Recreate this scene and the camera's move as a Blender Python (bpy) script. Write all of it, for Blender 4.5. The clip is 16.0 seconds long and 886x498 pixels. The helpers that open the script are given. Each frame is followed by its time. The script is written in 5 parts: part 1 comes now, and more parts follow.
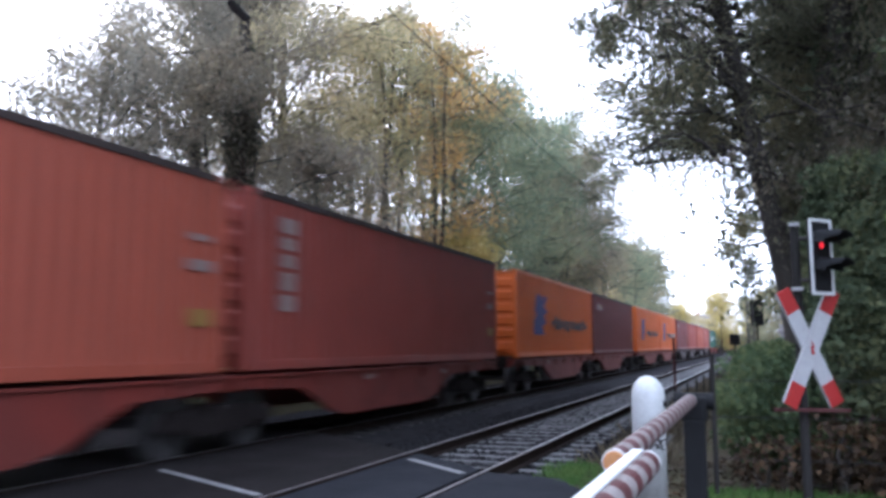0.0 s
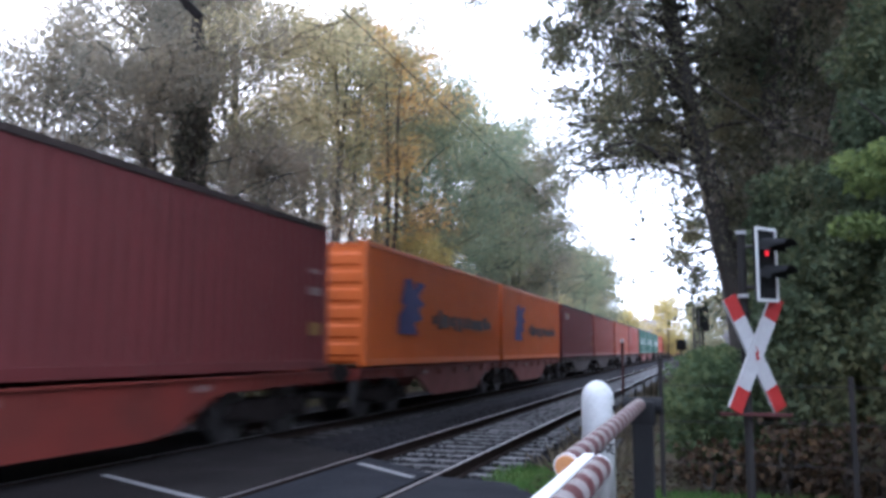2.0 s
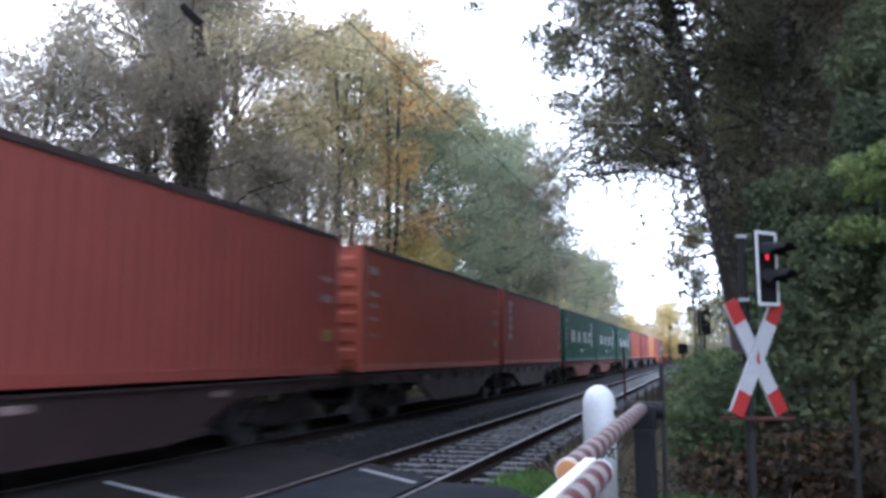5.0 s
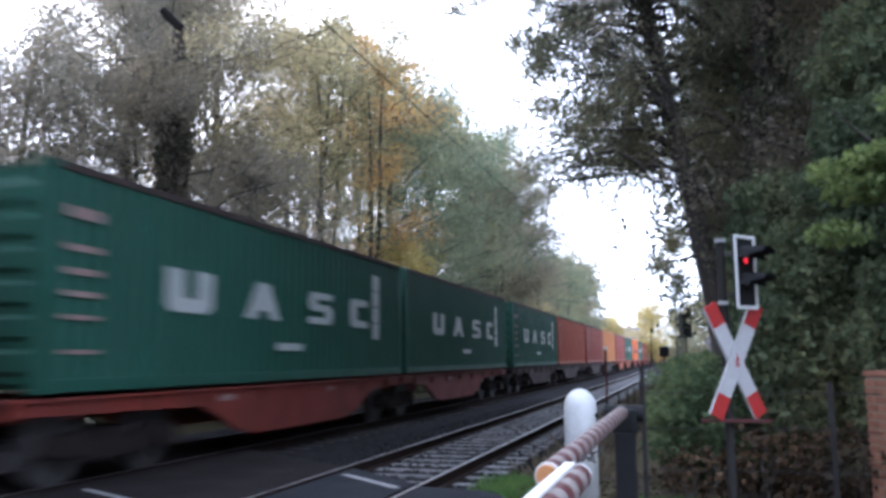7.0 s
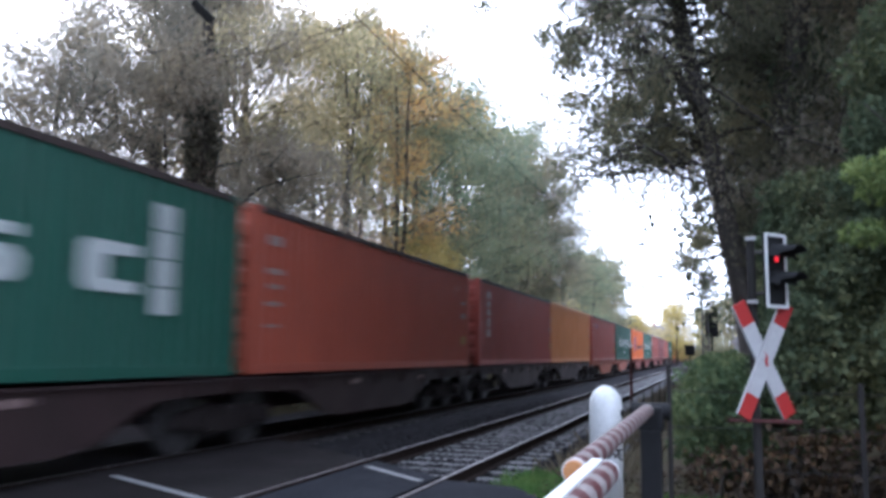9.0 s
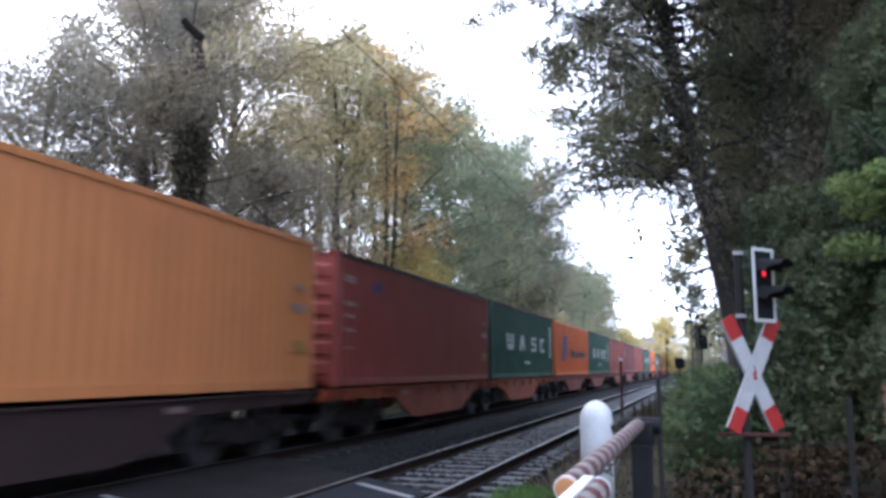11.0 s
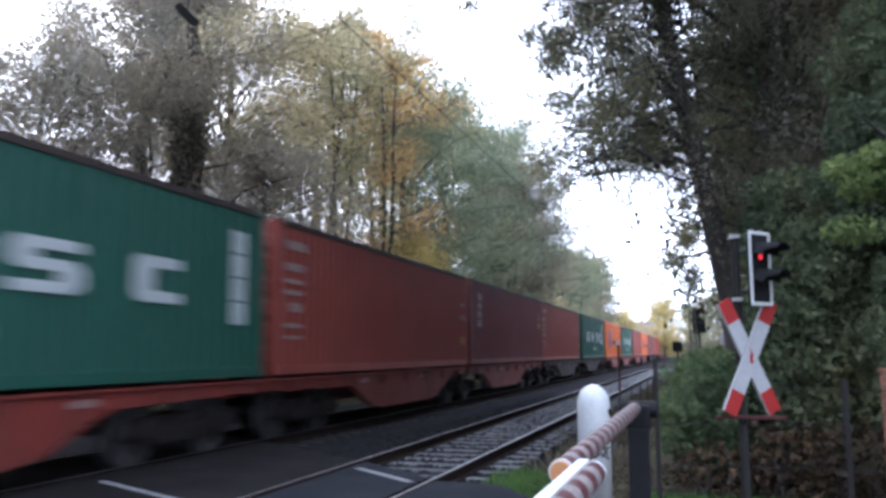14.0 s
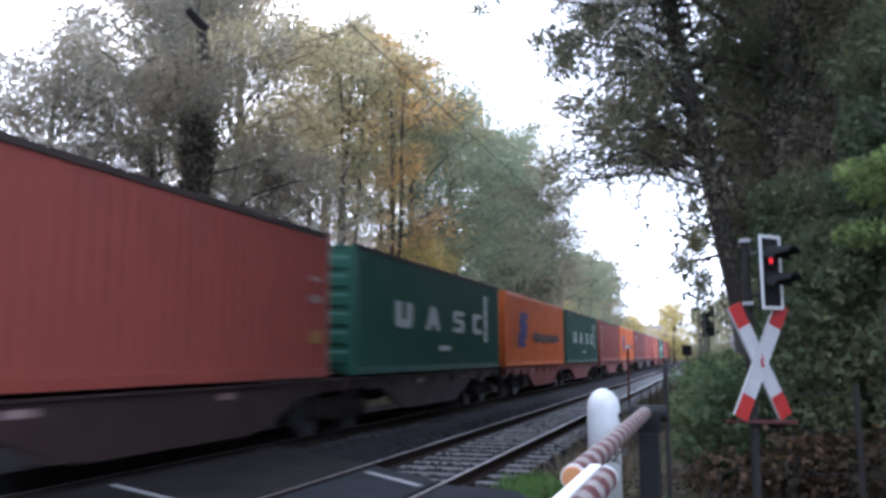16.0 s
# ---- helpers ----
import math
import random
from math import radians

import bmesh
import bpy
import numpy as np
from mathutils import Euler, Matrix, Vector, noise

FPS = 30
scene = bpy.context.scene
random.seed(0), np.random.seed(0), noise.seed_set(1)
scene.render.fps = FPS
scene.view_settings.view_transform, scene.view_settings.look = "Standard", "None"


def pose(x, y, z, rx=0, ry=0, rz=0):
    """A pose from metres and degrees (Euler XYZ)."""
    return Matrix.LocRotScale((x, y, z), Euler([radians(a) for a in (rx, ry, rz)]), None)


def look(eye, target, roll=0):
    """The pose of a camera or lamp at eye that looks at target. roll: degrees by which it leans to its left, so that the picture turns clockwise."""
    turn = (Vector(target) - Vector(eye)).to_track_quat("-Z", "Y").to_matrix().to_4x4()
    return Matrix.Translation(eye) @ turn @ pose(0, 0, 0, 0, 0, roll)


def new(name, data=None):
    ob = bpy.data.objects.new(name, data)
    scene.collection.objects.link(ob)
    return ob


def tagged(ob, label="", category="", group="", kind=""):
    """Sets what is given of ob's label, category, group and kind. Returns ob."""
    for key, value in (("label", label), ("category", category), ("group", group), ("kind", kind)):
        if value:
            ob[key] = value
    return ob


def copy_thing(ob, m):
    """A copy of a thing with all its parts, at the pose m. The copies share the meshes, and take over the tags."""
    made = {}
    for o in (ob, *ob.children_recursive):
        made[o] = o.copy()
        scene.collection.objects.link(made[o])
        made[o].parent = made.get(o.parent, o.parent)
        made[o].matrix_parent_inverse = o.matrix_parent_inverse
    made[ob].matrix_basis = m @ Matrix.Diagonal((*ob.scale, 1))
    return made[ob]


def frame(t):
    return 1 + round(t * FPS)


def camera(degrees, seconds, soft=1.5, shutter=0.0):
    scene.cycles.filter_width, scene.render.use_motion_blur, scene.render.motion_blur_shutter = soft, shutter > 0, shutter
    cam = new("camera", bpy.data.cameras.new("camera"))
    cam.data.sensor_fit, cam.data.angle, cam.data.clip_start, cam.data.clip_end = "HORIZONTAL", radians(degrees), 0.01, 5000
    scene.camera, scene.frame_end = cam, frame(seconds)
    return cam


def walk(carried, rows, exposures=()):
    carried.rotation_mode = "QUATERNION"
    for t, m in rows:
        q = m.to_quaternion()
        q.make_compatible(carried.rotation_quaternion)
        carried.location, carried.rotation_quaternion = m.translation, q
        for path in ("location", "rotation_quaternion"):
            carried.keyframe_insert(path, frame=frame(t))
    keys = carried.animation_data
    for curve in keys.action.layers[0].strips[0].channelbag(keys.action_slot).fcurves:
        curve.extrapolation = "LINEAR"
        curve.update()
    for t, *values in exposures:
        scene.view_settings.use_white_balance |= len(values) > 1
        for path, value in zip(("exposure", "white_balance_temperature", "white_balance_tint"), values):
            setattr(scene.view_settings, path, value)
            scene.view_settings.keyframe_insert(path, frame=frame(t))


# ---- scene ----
cam = camera(56.0, 16.0, soft=3.4, shutter=0.8)
# seconds, pitch, yaw, roll and place of the hand-held camera, which sways a little about one spot
TURNS = [
    (0.0, 6.67, 20.70, 0.24, 0.002, 0.027, 1.447),
    (0.5, 6.56, 19.89, 0.24, -0.005, 0.017, 1.449),
    (1.0, 6.49, 19.68, 0.04, -0.013, 0.030, 1.448),
    (1.5, 6.73, 17.79, 0.18, -0.013, 0.039, 1.447),
    (2.0, 6.92, 17.34, -0.08, -0.014, 0.034, 1.448),
    (2.5, 7.05, 17.47, 0.03, -0.013, 0.040, 1.451),
    (3.0, 7.11, 17.52, -0.00, -0.011, 0.033, 1.449),
    (5.5, 7.39, 17.31, 0.33, -0.005, 0.017, 1.451),
    (6.0, 7.74, 14.16, -0.97, 0.002, 0.021, 1.454),
    (6.5, 7.65, 15.61, -0.84, 0.001, 0.020, 1.456),
    (7.0, 7.52, 16.28, 0.50, 0.008, 0.009, 1.457),
    (7.5, 6.73, 18.96, -0.26, 0.006, -0.004, 1.454),
    (8.0, 6.55, 18.99, -0.75, 0.009, -0.009, 1.452),
    (8.5, 6.52, 17.84, -0.58, -0.002, 0.006, 1.451),
    (9.0, 7.16, 17.88, -0.52, -0.013, 0.016, 1.450),
    (9.2, 8.29, 17.35, -0.68, -0.012, 0.016, 1.456),
    (11.3, 8.11, 17.22, -0.06, -0.008, -0.029, 1.471),
    (11.5, 8.45, 17.55, -0.52, -0.014, 0.009, 1.472),
    (12.0, 8.80, 18.13, -0.11, 0.015, -0.020, 1.468),
    (12.5, 8.28, 19.60, 1.31, 0.018, -0.053, 1.480),
    (13.0, 7.15, 19.16, -0.20, 0.027, -0.056, 1.475),
    (13.5, 7.24, 17.67, -0.04, 0.020, -0.038, 1.474),
    (14.0, 7.11, 17.13, 0.26, 0.005, -0.014, 1.469),
    (14.5, 7.95, 18.30, 0.70, 0.004, -0.038, 1.475),
    (15.0, 7.37, 17.02, 0.23, -0.015, -0.015, 1.473),
    (15.5, 7.49, 17.39, 0.45, -0.007, -0.033, 1.477),
    (16.0, 7.34, 17.70, 0.24, -0.005, -0.027, 1.476),
]
walk(cam, [(t, pose(x, y, z, 90 + p, r, w)) for t, p, w, r, x, y, z in TURNS], [(0, 1.36, 5230, 16), (16, 1.36, 5230, 16)])

# ---------------------------------------------------------------- light
world = bpy.data.worlds.new("overcast_sky")
scene.world = world
world.use_nodes = True
wn = world.node_tree.nodes
wl = world.node_tree.links
sky = wn.new("ShaderNodeTexSky")
sky.sky_type = "NISHITA"
sky.sun_disc = False
sky.sun_elevation = radians(32)
sky.sun_rotation = radians(-35)
sky.dust_density = 6.0
sky.air_density = 1.2
cloud = wn.new("ShaderNodeMix")
cloud.data_type = "RGBA"
cloud.inputs[0].default_value = 0.85
cloud.inputs[7].default_value = (11.0, 11.3, 11.8, 1)
wl.new(sky.outputs[0], cloud.inputs[6])
bg = wn["Background"]
wl.new(cloud.outputs[2], bg.inputs[0])
bg.inputs[1].default_value = 0.16
sun_data = bpy.data.lights.new("sun", "SUN")
sun_data.energy = 0.9
sun_data.angle = radians(25)
sun_data.color = (1.0, 0.96, 0.9)
sun = new("sun", sun_data)
sun.matrix_world = look((-20, 30, 25), (0, 0, 0))


# ---------------------------------------------------------------- materials
def material(name, base, rough=0.7, metal=0.0, second=None, scale=4.0, fine=40.0, bump=0.15, amount=0.5, streak=0.0, per_object=0.0, coat=0.0, gloss=0.2):
    """A procedural surface: two colours mixed by coarse noise, fine grain, bump; streak adds rain streaks down the sides."""
    m = bpy.data.materials.new(name)
    m.use_nodes = True
    n, l = m.node_tree.nodes, m.node_tree.links
    b = n["Principled BSDF"]
    b.inputs["Metallic"].default_value = metal
    b.inputs["Coat Weight"].default_value = coat
    b.inputs["Specular IOR Level"].default_value = gloss
    co = n.new("ShaderNodeTexCoord")
    n1 = n.new("ShaderNodeTexNoise")
    n1.inputs["Scale"].default_value = scale
    n1.inputs["Detail"].default_value = 6
    n2 = n.new("ShaderNodeTexNoise")
    n2.inputs["Scale"].default_value = fine
    n2.inputs["Detail"].default_value = 4
    l.new(co.outputs["Object"], n1.inputs["Vector"])
    l.new(co.outputs["Object"], n2.inputs["Vector"])
    second = second or tuple(c * 0.6 for c in base)
    ramp = n.new("ShaderNodeMapRange")
    ramp.inputs[1].default_value = 0.35
    ramp.inputs[2].default_value = 0.7
    ramp.inputs[4].default_value = amount
    l.new(n1.outputs[0], ramp.inputs[0])
    mix = n.new("ShaderNodeMix")
    mix.data_type = "RGBA"
    mix.inputs[6].default_value = (*base, 1)
    mix.inputs[7].default_value = (*second, 1)
    l.new(ramp.outputs[0], mix.inputs[0])
    out = mix.outputs[2]
    g = n.new("ShaderNodeMix")
    g.data_type = "RGBA"
    g.blend_type = "MULTIPLY"
    g.inputs[0].default_value = 0.5
    gr = n.new("ShaderNodeMapRange")
    gr.inputs[3].default_value = 0.55
    gr.inputs[4].default_value = 1.35
    l.new(n2.outputs[0], gr.inputs[0])
    l.new(out, g.inputs[6])
    l.new(gr.outputs[0], g.inputs[7])
    out = g.outputs[2]
    if streak:
        mp = n.new("ShaderNodeMapping")
        mp.inputs["Scale"].default_value = (6, 6, 0.35)
        l.new(co.outputs["Object"], mp.inputs[0])
        n3 = n.new("ShaderNodeTexNoise")
        n3.inputs["Scale"].default_value = 1.6
        n3.inputs["Detail"].default_value = 5
        l.new(mp.outputs[0], n3.inputs["Vector"])
        r3 = n.new("ShaderNodeMapRange")
        r3.inputs[1].default_value = 0.5
        r3.inputs[2].default_value = 0.78
        r3.inputs[4].default_value = streak
        l.new(n3.outputs[0], r3.inputs[0])
        s = n.new("ShaderNodeMix")
        s.data_type = "RGBA"
        s.inputs[7].default_value = (0.06, 0.045, 0.035, 1)
        l.new(r3.outputs[0], s.inputs[0])
        l.new(out, s.inputs[6])
        out = s.outputs[2]
    if per_object:
        oi = n.new("ShaderNodeObjectInfo")
        hv = n.new("ShaderNodeHueSaturation")
        mr = n.new("ShaderNodeMapRange")
        mr.inputs[3].default_value = 1 - per_object
        mr.inputs[4].default_value = 1 + per_object
        l.new(oi.outputs["Random"], mr.inputs[0])
        l.new(mr.outputs[0], hv.inputs["Value"])
        l.new(out, hv.inputs["Color"])
        out = hv.outputs[0]
    l.new(out, b.inputs["Base Color"])
    rr = n.new("ShaderNodeMapRange")
    rr.inputs[3].default_value = max(0.05, rough - 0.12)
    rr.inputs[4].default_value = min(1, rough + 0.12)
    l.new(n1.outputs[0], rr.inputs[0])
    l.new(rr.outputs[0], b.inputs["Roughness"])
    if bump:
        bp = n.new("ShaderNodeBump")
        bp.inputs["Strength"].default_value = bump
        bp.inputs["Distance"].default_value = 0.02
        l.new(n2.outputs[0], bp.inputs["Height"])
        l.new(bp.outputs[0], b.inputs["Normal"])
    return m


def leaf_material(name, stops, through_light=0.35):
    """Leaves: every leaf takes its own colour from the stops; some light passes through."""
    m = bpy.data.materials.new(name)
    m.use_nodes = True
    n, l = m.node_tree.nodes, m.node_tree.links
    b = n["Principled BSDF"]
    geo = n.new("ShaderNodeNewGeometry")
    co = n.new("ShaderNodeTexCoord")
    nz = n.new("ShaderNodeTexNoise")
    nz.inputs["Scale"].default_value = 0.55
    nz.inputs["Detail"].default_value = 2
    l.new(co.outputs["Object"], nz.inputs["Vector"])
    ad = n.new("ShaderNodeMath")
    ad.operation = "MULTIPLY_ADD"
    ad.inputs[1].default_value = 0.45
    l.new(geo.outputs["Random Per Island"], ad.inputs[0])
    mr = n.new("ShaderNodeMapRange")
    mr.inputs[1].default_value = 0.3
    mr.inputs[2].default_value = 0.72
    mr.inputs[4].default_value = 0.6
    l.new(nz.outputs[0], mr.inputs[0])
    l.new(mr.outputs[0], ad.inputs[2])
    cr = n.new("ShaderNodeValToRGB")
    while len(cr.color_ramp.elements) < len(stops):
        cr.color_ramp.elements.new(0.5)
    for e, (p, c) in zip(cr.color_ramp.elements, stops):
        e.position, e.color = p, (*c, 1)
    l.new(ad.outputs[0], cr.inputs[0])
    l.new(cr.outputs[0], b.inputs["Base Color"])
    b.inputs["Roughness"].default_value = 0.7
    b.inputs["Specular IOR Level"].default_value = 0.15
    tr = n.new("ShaderNodeBsdfTranslucent")
    l.new(cr.outputs[0], tr.inputs[0])
    mx = n.new("ShaderNodeMixShader")
    mx.inputs[0].default_value = through_light
    l.new(b.outputs[0], mx.inputs[1])
    l.new(tr.outputs[0], mx.inputs[2])
    l.new(mx.outputs[0], n["Material Output"].inputs[0])
    return m


M = {}
M["red"] = material("red_brown_paint", (0.23, 0.05, 0.036), 0.5, second=(0.185, 0.043, 0.033), scale=0.8, fine=25, bump=0.06, streak=0.35)
M["brick"] = material("orange_red_paint", (0.3, 0.068, 0.038), 0.5, second=(0.25, 0.058, 0.036), scale=0.8, fine=25, bump=0.06, streak=0.35)
M["maroon"] = material("maroon_paint", (0.135, 0.03, 0.03), 0.5, second=(0.095, 0.025, 0.025), scale=0.8, fine=25, bump=0.06, streak=0.3)
M["orange"] = material("orange_paint", (0.57, 0.122, 0.021), 0.5, second=(0.49, 0.105, 0.02), scale=0.8, fine=25, bump=0.05, streak=0.2)
M["ochre"] = material("faded_orange_paint", (0.46, 0.18, 0.06), 0.55, second=(0.36, 0.14, 0.05), scale=0.8, fine=25, bump=0.05, streak=0.3)
M["green"] = material("green_paint", (0.018, 0.074, 0.05), 0.5, second=(0.015, 0.058, 0.04), scale=0.8, fine=25, bump=0.05, streak=0.2)
M["dark_rail"] = material("dark_roof_edge", (0.05, 0.036, 0.032), 0.8, second=(0.03, 0.025, 0.022), scale=2, fine=30, bump=0.1)
M["white_mark"] = material("white_marking", (0.42, 0.44, 0.43), 0.6, second=(0.32, 0.34, 0.33), scale=3, fine=30, bump=0.03)
M["dull_mark"] = material("dulled_white_marking", (0.26, 0.19, 0.175), 0.7, second=(0.18, 0.11, 0.1), scale=3, fine=30, bump=0.03)
M["blue_mark"] = material("dark_blue_marking", (0.04, 0.03, 0.13), 0.6, scale=3, fine=30, bump=0.02)
M["dark_mark"] = material("dark_marking", (0.045, 0.025, 0.022), 0.6, scale=3, fine=30, bump=0.02)
M["yellow_mark"] = material("yellow_label", (0.26, 0.15, 0.04), 0.6, second=(0.2, 0.12, 0.045), scale=3, fine=30, bump=0.02)
M["sill_red"] = material("wagon_red_paint", (0.17, 0.03, 0.022), 0.6, second=(0.075, 0.024, 0.02), scale=1.5, fine=30, bump=0.1, streak=0.5)
M["sill_orange"] = material("wagon_orange_paint", (0.28, 0.058, 0.021), 0.6, second=(0.12, 0.034, 0.017), scale=1.5, fine=30, bump=0.1, streak=0.45)
M["sill_dark"] = material("wagon_dark_paint", (0.03, 0.017, 0.0165), 0.65, second=(0.016, 0.011, 0.0105), scale=1.5, fine=30, bump=0.1, streak=0.4)
M["bogie"] = material("grimy_bogie_steel", (0.022, 0.018, 0.017), 0.85, second=(0.012, 0.01, 0.01), scale=5, fine=50, bump=0.2, gloss=0.02)
M["wheel"] = material("worn_wheel_steel", (0.09, 0.085, 0.085), 0.55, metal=0.4, second=(0.035, 0.03, 0.028), scale=6, fine=50, bump=0.1, gloss=0.5)
M["rail_top"] = material("polished_rail", (0.26, 0.25, 0.26), 0.34, metal=0.9, scale=3, fine=60, bump=0.03, gloss=0.5)
M["rust"] = material("rusty_rail_side", (0.03, 0.022, 0.019), 0.9, second=(0.018, 0.014, 0.012), scale=8, fine=80, bump=0.2, gloss=0.02)
M["sleeper"] = material("concrete_sleeper", (0.13, 0.128, 0.13), 0.85, second=(0.06, 0.058, 0.057), scale=5, fine=70, bump=0.25, per_object=0.18)
# same concrete with the shade under the train put into its colour
M["sleeper_dark"] = material("shaded_sleeper", (0.04, 0.037, 0.036), 0.9, second=(0.025, 0.022, 0.021), scale=5, fine=70, bump=0.25, per_object=0.18)
M["ballast"] = material("dark_ballast", (0.024, 0.023, 0.025), 0.9, second=(0.014, 0.013, 0.014), scale=6, fine=26, bump=1.0, gloss=0.02)
M["stone"] = material("ballast_stone", (0.03, 0.029, 0.031), 0.9, second=(0.015, 0.014, 0.015), scale=9, fine=60, bump=0.3, gloss=0.02)
M["asphalt"] = material("wet_grey_asphalt", (0.02, 0.021, 0.0255), 0.8, second=(0.014, 0.0145, 0.018), scale=1.3, fine=140, bump=0.3, gloss=0.02)
M["old_asphalt"] = material("dusty_asphalt", (0.02, 0.0175, 0.0175), 0.8, second=(0.013, 0.0117, 0.0115), scale=1.1, fine=120, bump=0.4, gloss=0.02)
M["paint_line"] = material("road_paint", (0.22, 0.222, 0.225), 0.7, second=(0.1, 0.1, 0.1), scale=9, fine=60, bump=0.1)
M["soil"] = material("leafy_soil", (0.06, 0.05, 0.032), 0.95, second=(0.045, 0.055, 0.022), scale=0.7, fine=22, bump=0.8, gloss=0.02)
M["white_paint"] = material("white_post_paint", (0.58, 0.585, 0.575), 0.45, second=(0.46, 0.465, 0.45), scale=3, fine=35, bump=0.04, gloss=0.5)
M["sign_white"] = material("sign_white", (0.38, 0.375, 0.375), 0.5, second=(0.31, 0.305, 0.3), scale=5, fine=40, bump=0.03)
M["sign_red"] = material("sign_red", (0.32, 0.024, 0.021), 0.5, second=(0.25, 0.021, 0.019), scale=5, fine=40, bump=0.03)
M["boom_red"] = material("boom_dark_red", (0.075, 0.024, 0.024), 0.6, second=(0.05, 0.018, 0.018), scale=5, fine=40, bump=0.05)
M["boom_white"] = material("boom_dull_white", (0.2, 0.175, 0.165), 0.6, second=(0.13, 0.11, 0.1), scale=5, fine=40, bump=0.05)
M["amber"] = material("amber_cap", (0.55, 0.26, 0.10), 0.4, second=(0.45, 0.2, 0.08), scale=9, fine=60, bump=0.05, gloss=0.5)
M["black"] = material("black_metal", (0.012, 0.012, 0.013), 0.75, scale=4, fine=50, bump=0.06)
M["grey_metal"] = material("galvanised_steel", (0.09, 0.085, 0.082), 0.6, metal=0.2, second=(0.055, 0.05, 0.047), scale=5, fine=60, bump=0.06)
M["dark_metal"] = material("dark_weathered_metal", (0.03, 0.028, 0.027), 0.6, second=(0.03, 0.027, 0.025), scale=4, fine=50, bump=0.1, gloss=0.05)
M["bark"] = material("dark_bark", (0.075, 0.066, 0.058), 0.9, second=(0.04, 0.035, 0.031), scale=3, fine=18, bump=0.9)
M["wall"] = material("pale_render", (0.17, 0.165, 0.165), 0.9, second=(0.13, 0.125, 0.12), scale=0.6, fine=20, bump=0.1)
M["roof"] = material("grey_roof", (0.14, 0.13, 0.135), 0.8, second=(0.1, 0.09, 0.09), scale=1, fine=12, bump=0.3)
M["pillar"] = material("clay_brick", (0.30, 0.13, 0.085), 0.85, second=(0.25, 0.16, 0.10), scale=4, fine=40, bump=0.3, per_object=0.2)
M["mortar"] = material("mortar", (0.27, 0.22, 0.16), 0.95, scale=8, fine=60, bump=0.4)
M["glass"] = material("dark_window_glass", (0.03, 0.035, 0.04), 0.08, scale=1, fine=4, bump=0.0, gloss=0.5)

red_light = bpy.data.materials.new("red_signal_light")
red_light.use_nodes = True
red_light.node_tree.nodes["Principled BSDF"].inputs["Base Color"].default_value = (0.5, 0.01, 0.01, 1)
red_light.node_tree.nodes["Principled BSDF"].inputs["Emission Color"].default_value = (1.0, 0.03, 0.04, 1)
red_light.node_tree.nodes["Principled BSDF"].inputs["Emission Strength"].default_value = 0.45

L = {}
L["autumn"] = leaf_material("autumn_leaves", [(0.0, (0.17, 0.18, 0.11)), (0.5, (0.29, 0.275, 0.15)), (0.75, (0.46, 0.37, 0.17)), (1.0, (0.66, 0.44, 0.17))], 0.62)
L["dull"] = leaf_material("dull_green_leaves", [(0.0, (0.125, 0.135, 0.09)), (0.5, (0.215, 0.215, 0.14)), (0.95, (0.37, 0.31, 0.18))], 0.6)
L["dusk"] = leaf_material("brownish_green_leaves", [(0.0, (0.15, 0.145, 0.115)), (0.5, (0.26, 0.235, 0.18)), (0.95, (0.4, 0.32, 0.21))], 0.62)
L["grey"] = leaf_material("grey_green_leaves", [(0.0, (0.13, 0.135, 0.095)), (0.5, (0.22, 0.215, 0.14)), (0.95, (0.36, 0.31, 0.17))], 0.65)
L["yellow"] = leaf_material("yellowing_leaves", [(0.0, (0.2, 0.19, 0.12)), (0.4, (0.36, 0.32, 0.2)), (0.75, (0.6, 0.5, 0.27)), (1.0, (0.78, 0.59, 0.27))], 0.65)
L["amber"] = leaf_material("amber_leaves", [(0.0, (0.18, 0.17, 0.1)), (0.4, (0.34, 0.26, 0.14)), (0.7, (0.6, 0.37, 0.13)), (1.0, (0.76, 0.42, 0.12))], 0.62)
L["green"] = leaf_material("green_leaves", [(0.0, (0.12, 0.155, 0.1)), (0.5, (0.19, 0.225, 0.145)), (0.95, (0.34, 0.32, 0.17))], 0.62)
L["gold"] = leaf_material("golden_leaves", [(0.0, (0.24, 0.21, 0.08)), (0.5, (0.48, 0.39, 0.14)), (0.95, (0.62, 0.5, 0.19))], 0.45)
L["ivy"] = leaf_material("ivy_leaves", [(0.0, (0.045, 0.065, 0.038)), (0.5, (0.1, 0.125, 0.068)), (0.95, (0.22, 0.215, 0.1))], 0.4)
L["dark_ivy"] = leaf_material("dark_ivy_leaves", [(0.0, (0.075, 0.077, 0.062)), (0.5, (0.13, 0.13, 0.1)), (0.95, (0.21, 0.195, 0.14))], 0.45)
# leaves darkened so the trees on the right pass and bounce less light
L["deep"] = leaf_material("shade_giving_leaves", [(0.0, (0.028, 0.038, 0.022)), (0.5, (0.055, 0.066, 0.037)), (0.95, (0.11, 0.11, 0.055))], 0.25)
L["hedge"] = leaf_material("hedge_leaves", [(0.0, (0.045, 0.075, 0.036)), (0.5, (0.1, 0.14, 0.068)), (0.95, (0.21, 0.23, 0.1))], 0.45)
L["lime"] = leaf_material("lime_leaves", [(0.0, (0.06, 0.09, 0.035)), (0.5, (0.125, 0.17, 0.06)), (0.95, (0.24, 0.28, 0.09))], 0.5)
L["litter"] = leaf_material("fallen_leaves", [(0.0, (0.022, 0.017, 0.013)), (0.45, (0.042, 0.03, 0.02)), (0.8, (0.1, 0.06, 0.03)), (0.98, (0.26, 0.17, 0.07))], 0.1)
